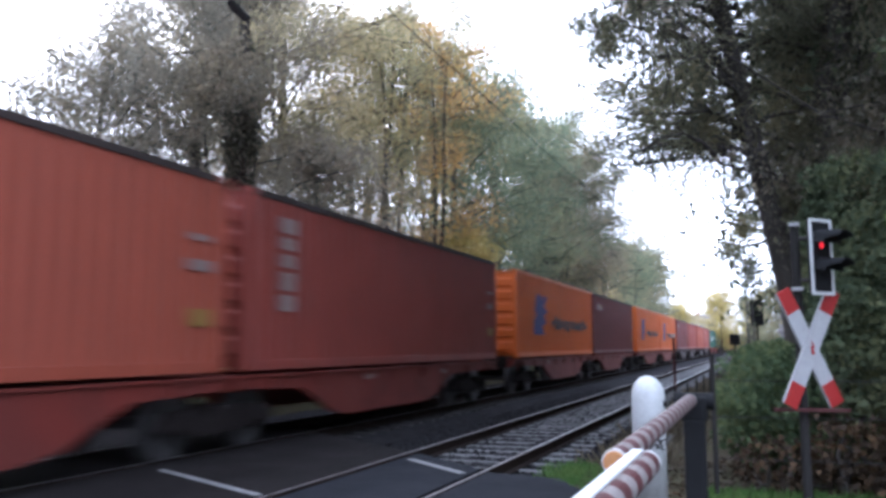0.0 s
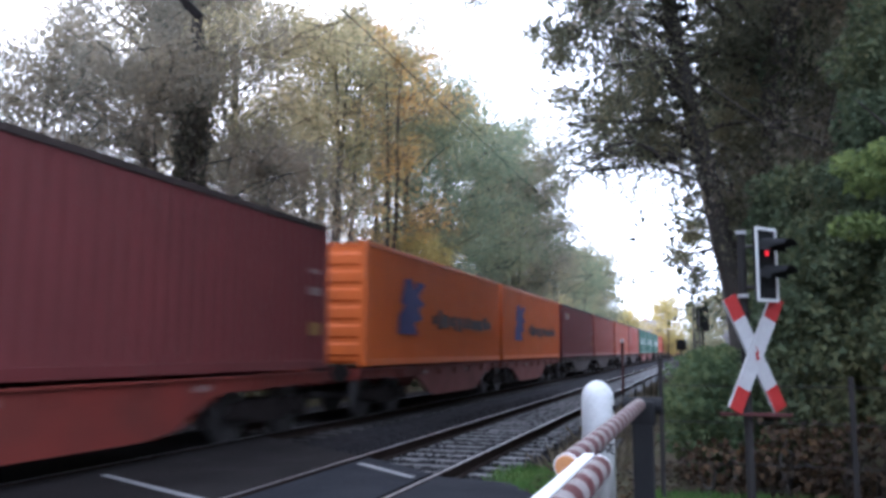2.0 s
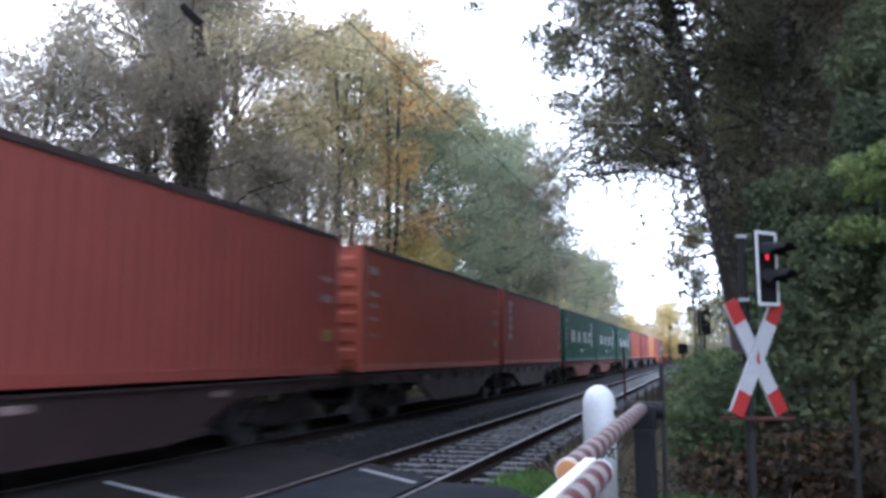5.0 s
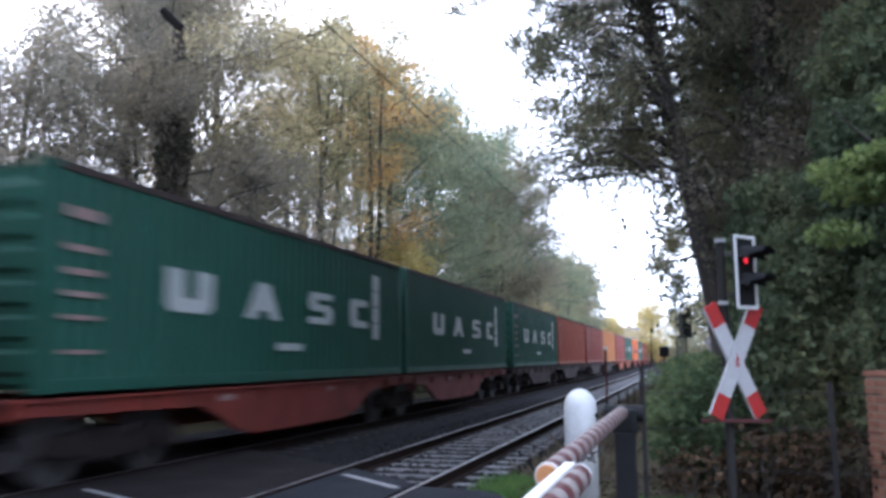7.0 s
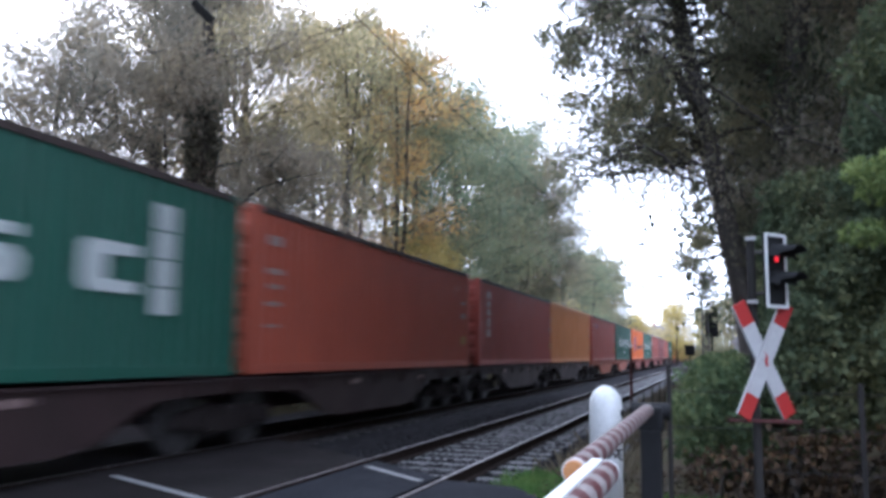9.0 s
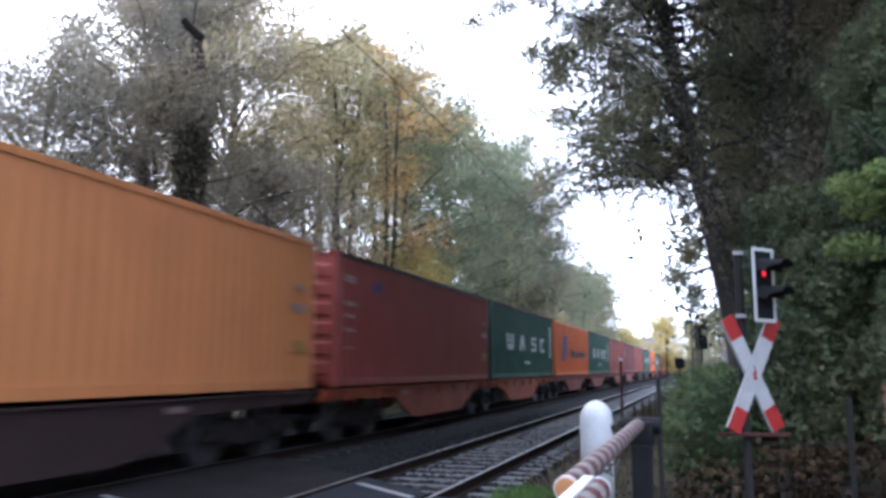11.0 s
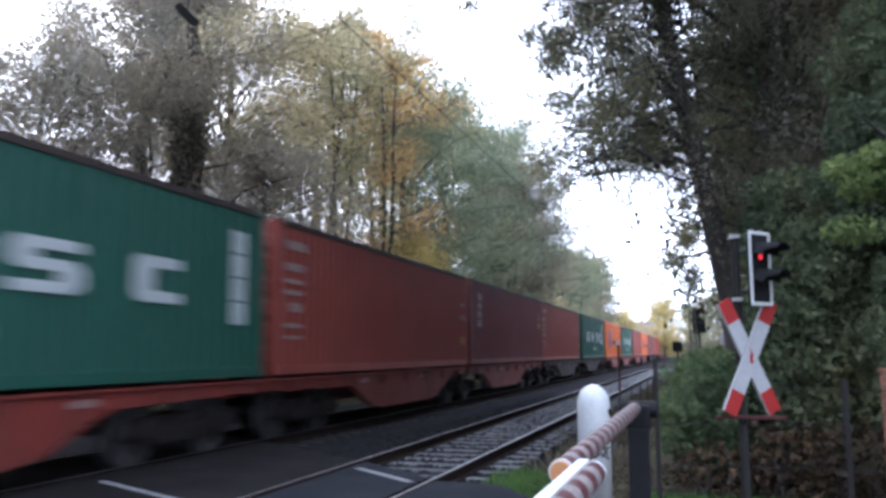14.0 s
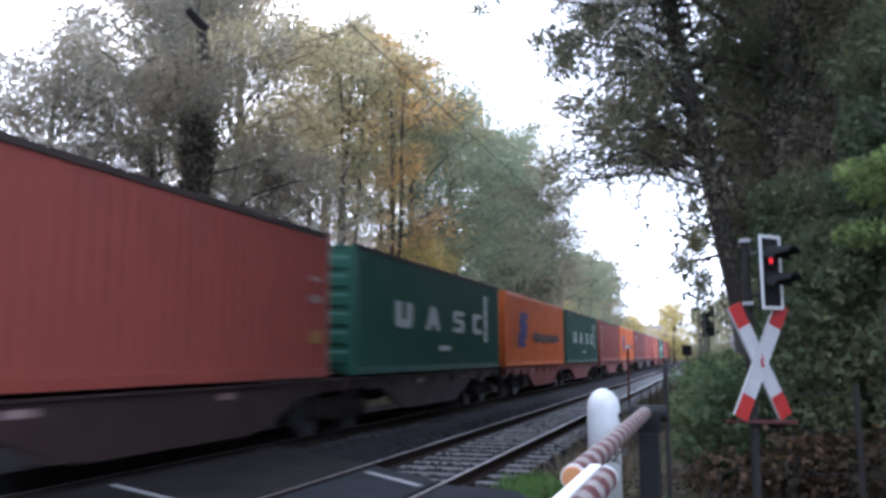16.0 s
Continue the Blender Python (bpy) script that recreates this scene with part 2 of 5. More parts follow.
L["grass"] = leaf_material("grass_blades", [(0.0, (0.03, 0.06, 0.018)), (0.5, (0.07, 0.14, 0.035)), (0.95, (0.14, 0.2, 0.06))], 0.3)
L["dry"] = leaf_material("dry_stems", [(0.0, (0.05, 0.04, 0.03)), (0.5, (0.11, 0.09, 0.06)), (0.95, (0.2, 0.17, 0.12))], 0.1)


# ---------------------------------------------------------------- building helpers
def mesh_of(bm, name, mat, smooth=False):
    me = bpy.data.meshes.new(name)
    bm.normal_update()
    bm.to_mesh(me)
    bm.free()
    for m in mat if isinstance(mat, (list, tuple)) else [mat]:
        me.materials.append(m)
    if smooth:
        me.polygons.foreach_set("use_smooth", [True] * len(me.polygons))
    return me


def part(name, bm, mat, parent=None, label="", smooth=False, at=None):
    ob = new(name, mesh_of(bm, name, mat, smooth))
    if parent is not None:
        ob.parent = parent
    if at is not None:
        ob.matrix_basis = at
    if label:
        tagged(ob, label)
    return ob


def thing(name, label, category, group="", kind="", at=None):
    ob = new(name)
    ob.empty_display_size = 0.2
    if at is not None:
        ob.matrix_basis = at
    return tagged(ob, label, category, group, kind)


def box(bm, c, s, bevel=0.0, rot=None, mat=0):
    """A box of size s round c, with bevelled edges."""
    m = Matrix.Translation(c) @ (rot.to_4x4() if rot else Matrix.Identity(4)) @ Matrix.Diagonal((*s, 1))
    r = bmesh.ops.create_cube(bm, size=1, matrix=m)
    fs = {f for v in r["verts"] for f in v.link_faces}
    for f in fs:
        f.material_index = mat
    if bevel:
        es = list({e for v in r["verts"] for e in v.link_edges})
        k = bmesh.ops.bevel(bm, geom=es, offset=bevel, segments=2, affect="EDGES", profile=0.7)
        for f in k["faces"]:
            f.material_index = mat
    return bm


def rod(bm, a, b, r, r2=None, n=12, mat=0):
    """A round bar from a to b."""
    a, b = Vector(a), Vector(b)
    d = b - a
    q = d.to_track_quat("Z", "Y").to_matrix().to_4x4()
    k = bmesh.ops.create_cone(bm, cap_ends=True, segments=n, radius1=r, radius2=r if r2 is None else r2, depth=d.length, matrix=Matrix.Translation((a + b) / 2) @ q)
    for f in {f for v in k["verts"] for f in v.link_faces}:
        f.material_index = mat
    return bm


def extrude_profile(bm, pts, axis, lo, hi, mat=0):
    """A closed outline, given in the two other axes, drawn out along an axis from lo to hi."""
    def place(p, w):
        return {"x": (w, p[0], p[1]), "y": (p[0], w, p[1]), "z": (p[0], p[1], w)}[axis]
    a = [bm.verts.new(place(p, lo)) for p in pts]
    b = [bm.verts.new(place(p, hi)) for p in pts]
    fs = [bm.faces.new(a), bm.faces.new(b[::-1])]
    for i in range(len(pts)):
        j = (i + 1) % len(pts)
        fs.append(bm.faces.new((a[j], a[i], b[i], b[j])))
    for f in fs:
        f.material_index = mat
    bmesh.ops.recalc_face_normals(bm, faces=fs)
    return bm


def fast_mesh(name, verts, faces, mat, smooth=False):
    """A mesh from arrays of corners and of four-cornered faces."""
    me = bpy.data.meshes.new(name)
    verts, faces = np.asarray(verts, np.float32), np.asarray(faces, np.int32)
    k = faces.shape[1]
    me.vertices.add(len(verts))
    me.vertices.foreach_set("co", verts.ravel())
    me.loops.add(faces.size)
    me.loops.foreach_set("vertex_index", faces.ravel())
    me.polygons.add(len(faces))
    me.polygons.foreach_set("loop_start", np.arange(len(faces), dtype=np.int32) * k)
    if smooth:
        me.polygons.foreach_set("use_smooth", np.ones(len(faces), bool))
    me.materials.append(mat)
    me.update(calc_edges=True)
    return me


def leaf_arrays(rng, centres, size, droop=0.3, narrow=0.6, corners=4):
    """One bent, pointed leaf at each centre, turned at random."""
    n = len(centres)
    a = rng.normal(size=(n, 3))
    a[:, 2] -= droop
    a /= np.linalg.norm(a, axis=1)[:, None]
    b = np.cross(a, rng.normal(size=(n, 3)))
    b /= np.linalg.norm(b, axis=1)[:, None]
    s = (size * rng.uniform(0.6, 1.35, n))[:, None]
    c = np.asarray(centres)
    nrm = np.cross(a, b) * s * 0.12
    if corners == 3:
        v = np.stack([c - a * s * 0.4 + b * s * 0.55 * narrow, c + a * s * 0.6, c - a * s * 0.4 - b * s * 0.55 * narrow], 1).reshape(-1, 3)
        return v, np.arange(n * 3).reshape(n, 3)
    v = np.stack([c - a * s * 0.5, c + b * s * 0.5 * narrow + nrm, c + a * s * 0.5, c - b * s * 0.5 * narrow + nrm], 1).reshape(-1, 3)
    f = np.arange(n * 4).reshape(n, 4)
    return v, f


def tube_arrays(points, radii, sides=8):
    """A tapering tube along points."""
    points = np.asarray(points, float)
    out, faces = [], []
    for i, (p, r) in enumerate(zip(points, radii)):
        d = points[min(i + 1, len(points) - 1)] - points[max(i - 1, 0)]
        d = d / (np.linalg.norm(d) + 1e-9)
        u = np.cross(d, (0.3, 0.9, 0.1))
        u /= np.linalg.norm(u) + 1e-9
        w = np.cross(d, u)
        for k in range(sides):
            t = 2 * np.pi * k / sides
            out.append(p + r * (1 + 0.12 * np.sin(3 * t + i)) * (np.cos(t) * u + np.sin(t) * w))
    for i in range(len(points) - 1):
        for k in range(sides):
            j = (k + 1) % sides
            faces.append((i * sides + k, i * sides + j, (i + 1) * sides + j, (i + 1) * sides + k))
    return out, faces


def join_arrays(parts):
    v, f, o = [], [], 0
    for a, b in parts:
        v.append(np.asarray(a, float))
        f.append(np.asarray(b, int) + o)
        o += len(a)
    return np.concatenate(v), np.concatenate(f)


def grow(rng, height, spread, low, limbs, leaves, size, base_r, lean=(0, 0), clump=0.9, stems=1):
    """A tree: stems, limbs, twigs and a loose crown of leaves in clumps. Returns wood and crown arrays."""
    wood, tips = [], []
    for s in range(stems):
        off = rng.normal(size=2) * (0.5 if stems > 1 else 0)
        n = 9
        ts = np.linspace(0, 1, n)
        wob = np.cumsum(rng.normal(size=(n, 2)) * height * 0.012, 0)
        pts = np.stack([off[0] * (1 + ts) + lean[0] * ts ** 1.2 + wob[:, 0] * ts, off[1] * (1 + ts) + lean[1] * ts ** 1.2 + wob[:, 1] * ts, ts * height * 0.92], 1)
        rad = base_r / (stems ** 0.5) * (1 - 0.85 * ts)
        rad[0] *= 1.35
        wood.append(tube_arrays(pts, rad, 10))
        for k in range(limbs // stems):
            t = low + (1 - low) * (k + rng.uniform(0, 0.9)) / (limbs // stems) * 0.97
            p = np.array([np.interp(t, ts, pts[:, i]) for i in range(3)])
            ang = k * 2.4 + rng.uniform(-0.6, 0.6)
            ln = spread * (0.35 + 0.75 * math.sin(math.pi * min(1, 0.18 + 0.8 * (t - low) / (1 - low + 1e-6)))) * rng.uniform(0.75, 1.15)
            up = rng.uniform(0.35, 1.25)
            seg = 6
            q = [p]
            for i in range(seg):
                d = np.array([math.cos(ang), math.sin(ang), up * (1 - 0.12 * i)]) + rng.normal(size=3) * 0.16
                q.append(q[-1] + d / np.linalg.norm(d) * ln / seg)
            r0 = max(0.015, np.interp(t, ts, rad) * 0.32)
            wood.append(tube_arrays(q, np.linspace(r0, 0.012, seg + 1), 6))
            for i in range(2, seg + 1):
                tips.append(q[i])
                for j in range(2):
                    d = rng.normal(size=3) * (0.45, 0.45, 0.3)
                    e = q[i] + d * ln * 0.45
                    wood.append(tube_arrays([q[i], (q[i] + e) / 2 + rng.normal(size=3) * 0.05, e], [0.018, 0.012, 0.006], 3))
                    tips.append(e)
        tips.append(pts[-1])
    tips = np.array(tips)
    weight = rng.uniform(0.1, 1.0, len(tips)) ** 1.5
    pick = tips[rng.choice(len(tips), leaves, p=weight / weight.sum())]
    off = rng.normal(size=(leaves, 3))
    off *= (rng.random(leaves) ** 0.4 / np.linalg.norm(off, axis=1))[:, None]
    centres = pick + off * clump * (1.0, 1.0, 0.75)
    return join_arrays(wood), leaf_arrays(rng, centres, size, corners=3)


def tree(name, label, arrays, leaf_mat, at, group="", category="tree"):
    (wv, wf), (lv, lf) = arrays
    t = thing(name, label, category, group, at=at)
    a = new("trunk", fast_mesh("trunk", wv, wf, M["bark"], True))
    b = new("crown", fast_mesh("crown", lv, lf, leaf_mat))
    a.parent = b.parent = t
    return t


# ---------------------------------------------------------------- ground, road and tracks
TRACK_NEAR, TRACK_FAR = -3.83, -8.09


def ground_height(x, y):
    h = np.full(np.shape(x), -0.06)
    h = np.where(x < -2.1, -0.3, h)
    h = np.where(x < -11.5, -0.1, h)
    d = np.hypot(x, y - 8)
    return h - np.where(d > 90, 0.25, 0)


def build_ground():
    def steps(lo, hi, a, b, fine):
        return np.concatenate([np.linspace(lo, a, 10)[:-1], np.arange(a, b, fine), np.linspace(b, hi, 14)])
    xs, ys = steps(-900, 900, -14, 12, 0.3), steps(-500, 1400, -6, 40, 0.4)
    gx, gy = np.meshgrid(xs, ys, indexing="ij")
    rng = np.random.default_rng(3)
    gz = ground_height(gx, gy) + rng.normal(size=gx.shape) * 0.012
    nx, ny = gx.shape
    i = np.arange(nx * ny).reshape(nx, ny)
    f = np.stack([i[:-1, :-1], i[1:, :-1], i[1:, 1:], i[:-1, 1:]], -1).reshape(-1, 4)
    ob = new("ground", fast_mesh("ground", np.stack([gx, gy, gz], -1).reshape(-1, 3), f, M["soil"], True))
    return tagged(ob, "dark leafy soil beside the railway line", "ground", kind="structure")


build_ground()

# the road crosses both tracks at a slant, flush with the rails
ROAD_EDGE = [(14, -3.0), (2.2, 5.2), (-0.9, 7.75), (-1.6, 8.4), (-2.15, 9.35), (-2.96, 9.5)]


def road_piece(name, outline, z, mat, label):
    bm = bmesh.new()
    extrude_profile(bm, outline, "z", z - 0.2, z)
    return tagged(part(name, bm, mat), label, "road", kind="structure")


road_piece("road", [(14, -14), *ROAD_EDGE, (-3.045, 9.55), (-3.045, -14)], -0.012, M["asphalt"], "damp grey asphalt road leading to the crossing")
road_piece("road_between_rails", [(-3.19, -14), (-3.19, 9.72), (-4.47, 10.88), (-4.47, -14)], -0.010, M["asphalt"], "damp asphalt infill between the rails of the crossing")
road_piece("road_between_tracks", [(-4.61, -14), (-4.61, 11.0), (-7.26, 13.0), (-7.26, -14)], -0.014, M["old_asphalt"], "dusty asphalt between the two tracks")
road_piece("road_far_infill", [(-7.42, -14), (-7.42, 13.1), (-8.76, 14.0), (-8.76, -14)], -0.016, M["old_asphalt"], "dark asphalt infill under the passing train")
road_piece("road_far_side", [(-8.92, -14), (-8.92, 14.1), (-30, 28), (-30, 0)], -0.02, M["old_asphalt"], "asphalt road beyond the tracks")


def painted_line(a, b, w, z):
    a, b = Vector((*a, z)), Vector((*b, z))
    bm = bmesh.new()
    d = (b - a).normalized()
    r = Matrix.Rotation(math.atan2(d.y, d.x), 3, "Z")
    box(bm, (a + b) / 2, ((b - a).length, w, 0.004), rot=r)
    return tagged(part("road_marking", bm, M["paint_line"]), "worn white line painted on the crossing", "road marking", kind="structure")


painted_line((-4.33, 10.25), (-3.28, 9.33), 0.1, -0.007)
painted_line((-6.8, 8.42), (-4.72, 7.33), 0.1, -0.011)


def ballast_bed(x0, x1, name):
    rng = np.random.default_rng(5)
    xs = np.arange(x0, x1 + 0.01, 0.12)
    ys = np.concatenate([np.arange(8.0, 34, 0.12), np.linspace(34, 420, 60)])
    gx, gy = np.meshgrid(xs, ys, indexing="ij")
    gz = -0.19 + rng.normal(size=gx.shape) * 0.016
    edge = np.minimum(gx - x0, x1 - gx)
    gz -= np.clip(0.35 - edge, 0, 1) * 0.6
    nx, ny = gx.shape
    i = np.arange(nx * ny).reshape(nx, ny)
    f = np.stack([i[:-1, :-1], i[1:, :-1], i[1:, 1:], i[:-1, 1:]], -1).reshape(-1, 4)
    ob = new(name, fast_mesh(name, np.stack([gx, gy, gz], -1).reshape(-1, 3), f, M["ballast"]))
    return tagged(ob, "dark grey crushed stone ballast under the track", "ballast", kind="structure")


ballast_bed(-11.3, -2.25, "ballast_bed")


def ballast_stones():
    """Loose stones on the bed where the camera stands closest."""
    rng = np.random.default_rng(11)
    n = 9000
    y = 9.6 + 22 * rng.random(n) ** 1.6
    x = rng.uniform(-5.9, -2.3, n)
    keep = y > 10.2 - 0.95 * (x + 3.2) - 0.2
    x, y = x[keep], y[keep]
    n = len(x)
    base = np.array([(-1, -1, -1), (1, -1, -1), (1, 1, -1), (-1, 1, -1), (-0.7, -0.7, 1), (0.7, -0.6, 1), (0.6, 0.7, 1), (-0.7, 0.6, 1)], float)
    quad = np.array([(0, 3, 2, 1), (4, 5, 6, 7), (0, 1, 5, 4), (1, 2, 6, 5), (2, 3, 7, 6), (3, 0, 4, 7)])
    s = rng.uniform(0.014, 0.032, (n, 1, 1)) * rng.uniform(0.7, 1.3, (n, 1, 3))
    v = base[None] * s + rng.normal(size=(n, 8, 3)) * 0.004
    a = rng.uniform(0, 6.28, n)
    c, q = np.cos(a)[:, None], np.sin(a)[:, None]
    v = np.stack([v[..., 0] * c - v[..., 1] * q, v[..., 0] * q + v[..., 1] * c, v[..., 2]], -1)
    v += np.stack([x, y, rng.uniform(-0.2, -0.172, n)], 1)[:, None]
    f = (quad[None] + 8 * np.arange(n)[:, None, None]).reshape(-1, 4)
    ob = new("ballast_stones", fast_mesh("ballast_stones", v.reshape(-1, 3), f, M["stone"]))
    tagged(ob, "loose crushed stones between the sleepers", "ballast", kind="stuff")


ballast_stones()


def build_track(cx, name, label, first, count, mat):
    t = thing(name, label, "railway track", "railway tracks", kind="structure")
    for side in (-1, 1):
        x = cx + side * 0.7535
        bm = bmesh.new()
        prof = [(-0.07, -0.155), (0.07, -0.155), (0.07, -0.145), (0.012, -0.125), (0.012, -0.04), (0.035, -0.03), (0.035, -0.004), (-0.035, -0.004), (-0.035, -0.03), (-0.012, -0.04), (-0.012, -0.125), (-0.07, -0.145)]
        extrude_profile(bm, [(x + a, b) for a, b in prof], "y", -60, 420)
        r = part("rail", bm, M["rust"], t, "rust-brown steel rail with a polished head")
        bm = bmesh.new()
        box(bm, (x, 180, -0.002), (0.032, 480, 0.006), 0.002)
        part("rail_head", bm, M["rail_top"], r, "bright polished running surface")
    bm = bmesh.new()
    prof = [(-0.13, -0.21), (0.13, -0.21), (0.085, 0.0), (-0.085, 0.0)]
    extrude_profile(bm, prof, "x", -1.3, 1.3)
    bmesh.ops.bevel(bm, geom=list(bm.edges), offset=0.012, segments=1, affect="EDGES")
    for v in bm.verts:
        if abs(v.co.x) < 0.35:
            v.co.z -= 0.03 if v.co.z > -0.1 else 0
    sl = mesh_of(bm, "sleeper", mat)
    rng = np.random.default_rng(7)
    for i in range(count):
        ob = new("sleeper", sl)
        ob.parent = t
        ob.matrix_basis = pose(cx + rng.normal() * 0.012, first + 0.6 * i + rng.normal() * 0.012, -0.155, 0, 0, rng.normal() * 0.5)
    return t


build_track(TRACK_NEAR, "railway_track", "straight empty railway track with concrete sleepers", 10.2, 120, M["sleeper"])
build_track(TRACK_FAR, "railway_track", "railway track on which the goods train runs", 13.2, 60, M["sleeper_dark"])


# ---------------------------------------------------------------- the goods train
BOX_L, BOX_W, BOX_H, DECK = 12.19, 2.438, 2.70, 1.10


def corrugated(bm, length, lo, hi, pitch=0.278, depth=0.036, across=0.0, side=1):
    """A corrugated steel wall along y, from height lo to hi, facing side."""
    n = int(length / pitch)
    p = length / n
    ys, ds = [], []
    for i in range(n):
        y = -length / 2 + i * p
        for f, d in ((0.0, 0), (0.26, 0), (0.5, 1), (0.76, 1)):
            ys.append(y + f * p)
            ds.append(d * depth)
    ys.append(length / 2)
    ds.append(0)
    a = [bm.verts.new((across - side * d, y, lo)) for y, d in zip(ys, ds)]
    b = [bm.verts.new((across - side * d, y, hi)) for y, d in zip(ys, ds)]
    for i in range(len(ys) - 1):
        q = (a[i], a[i + 1], b[i + 1], b[i])
        bm.faces.new(q if side > 0 else q[::-1])


def mark(bm, y0, y1, z0, z1, x=BOX_W / 2 + 0.003):
    box(bm, (x, (y0 + y1) / 2, (z0 + z1) / 2), (0.006, y1 - y0, z1 - z0))


def outline_mark(bm, pts, x=BOX_W / 2):
    extrude_profile(bm, pts, "x", x, x + 0.006)


def container(mat, label, marks):
    c = thing("shipping_container", label, "shipping container", "containers on the train")
    hl, hw = BOX_L / 2, BOX_W / 2
    for side in (1, -1):
        bm = bmesh.new()
        corrugated(bm, BOX_L - 0.28, 0.16, BOX_H - 0.1, across=side * (hw - 0.012), side=side)
        part("side_wall", bm, mat, c)
        bm = bmesh.new()
        box(bm, (side * (hw - 0.035), 0, 0.085), (0.07, BOX_L - 0.3, 0.15), 0.012)
        part("bottom_rail", bm, mat, c)
        bm = bmesh.new()
        box(bm, (side * (hw - 0.04), 0, BOX_H - 0.05), (0.08, BOX_L - 0.3, 0.1), 0.012)
        # top rail darker than the walls, except on orange and ochre containers
        part("top_rail", bm, mat if mat in (M["orange"], M["ochre"]) else M["dark_rail"], c, "roof edge rail")
        for end in (1, -1):
            bm = bmesh.new()
            box(bm, (side * (hw - 0.08), end * (hl - 0.08), BOX_H / 2), (0.16, 0.15, BOX_H - 0.22), 0.015)
            post = part("corner_post", bm, mat, c)
            for z in (0.06, BOX_H - 0.06):
                bm = bmesh.new()
                box(bm, (side * (hw - 0.08), end * (hl - 0.088), z), (0.17, 0.178, 0.118), 0.015)
                part("corner_casting", bm, mat, post)
    bm = bmesh.new()
    box(bm, (0, 0, BOX_H - 0.04), (BOX_W - 0.17, BOX_L - 0.3, 0.04), 0.008)
    part("roof", bm, mat, c)
    bm = bmesh.new()
    box(bm, (0, 0, 0.1), (BOX_W - 0.16, BOX_L - 0.3, 0.1))
    part("floor_frame", bm, mat, c)
    bm = bmesh.new()
    prof = [(-hl + 0.12, 0.12), (-hl + 0.066, 0.12)]
    step = (BOX_H - 0.36) / 6
    for i in range(6):
        z = 0.2 + i * step
        prof += [(-hl + 0.066, z), (-hl + 0.02, z + 0.06), (-hl + 0.02, z + step - 0.14), (-hl + 0.066, z + step - 0.08)]
    prof += [(-hl + 0.066, BOX_H - 0.1), (-hl + 0.12, BOX_H - 0.1)]
    extrude_profile(bm, prof, "x", -hw + 0.17, hw - 0.17)
    part("front_panel", bm, mat, c, "end wall pressed into horizontal ridges")
    for s in (-1, 1):
        bm = bmesh.new()
        box(bm, (s * 0.52, hl - 0.08, BOX_H / 2), (1.02, 0.05, BOX_H - 0.22), 0.01)
        d = part("door", bm, mat, c)
        for x in (0.22, 0.72):
            bm = bmesh.new()
            rod(bm, (s * x, hl - 0.035, 0.15), (s * x, hl - 0.035, BOX_H - 0.15), 0.018)
            part("locking_rod", bm, M["grey_metal"], d, "galvanised locking rod")
    marks(c)
    return c


def bars(c, name, mat, label, rows, x=BOX_W / 2 + 0.003):
    """Each bar (start, end, foot, top), measured from the leading end, is a part of its own."""
    for y0, y1, z0, z1 in rows:
        bm = bmesh.new()
        mark(bm, y0 - BOX_L / 2, y1 - BOX_L / 2, z0, z1, x)
        part(name, bm, M[mat], c, label)


def shape(c, label, pts):
    bm = bmesh.new()
    outline_mark(bm, [(y - BOX_L / 2, z) for y, z in pts])
    part("mark", bm, M["white_mark"], c, label)


def marks_trailing(c):
    bars(c, "code_bar", "dull_mark", "small worn white bar", [(11.35, 11.85, 1.35, 1.5), (11.4, 11.8, 1.75, 1.84)])
    bars(c, "warning_label", "yellow_mark", "yellow warning label", [(11.4, 11.85, 0.62, 0.85)])


def marks_red(c):
    bars(c, "number_bar", "dull_mark", "worn white bar", [(0.85, 1.3, 0.9, 1.15), (0.86, 1.3, 1.22, 1.5), (0.87, 1.3, 1.58, 1.78), (0.88, 1.3, 1.86, 2.05), (0.86, 1.36, 2.12, 2.36)])
    marks_trailing(c)


def marks_faint(c):
    bars(c, "number_bar", "dull_mark", "worn white bar", [(0.4, 0.85, 0.75, 0.8), (0.4, 0.9, 1.1, 1.17), (0.45, 0.9, 1.38, 1.46), (0.4, 0.95, 1.62, 1.72), (0.42, 0.9, 2.1, 2.26)])
    marks_trailing(c)


def marks_plain(c):
    marks_trailing(c)


def marks_wide(c):
    bars(c, "number_bar", "dull_mark", "worn white bar", [(0.3, 0.95, 0.62, 0.68), (0.3, 0.95, 0.82, 0.9), (0.5, 0.95, 1.1, 1.26), (0.25, 1.0, 1.4, 1.48), (0.25, 1.0, 1.6, 1.68), (0.3, 1.0, 1.82, 1.96), (0.35, 1.1, 2.2, 2.36)])
    marks_trailing(c)


def marks_high(c):
    bars(c, "number_bar", "dull_mark", "worn white bar", [(0.87, 1.33, 1.2, 1.43), (0.9, 1.35, 1.5, 1.72), (0.92, 1.35, 1.8, 1.98), (0.94, 1.38, 2.06, 2.3)])
    bars(c, "code_bar", "dull_mark", "small worn white bar", [(11.3, 11.75, 1.78, 1.9), (11.35, 11.7, 2.05, 2.12)])
    bars(c, "warning_label", "yellow_mark", "yellow warning label", [(11.2, 11.75, 1.42, 1.64)])


def marks_maroon(c):
    bars(c, "label_plate", "dull_mark", "pale label near the roof", [(1.0, 2.3, 1.98, 2.26)])
    marks_trailing(c)
    bars(c, "label_corner", "yellow_mark", "yellow corner of the label", [(1.6, 2.2, 2.12, 2.24)], BOX_W / 2 + 0.008)


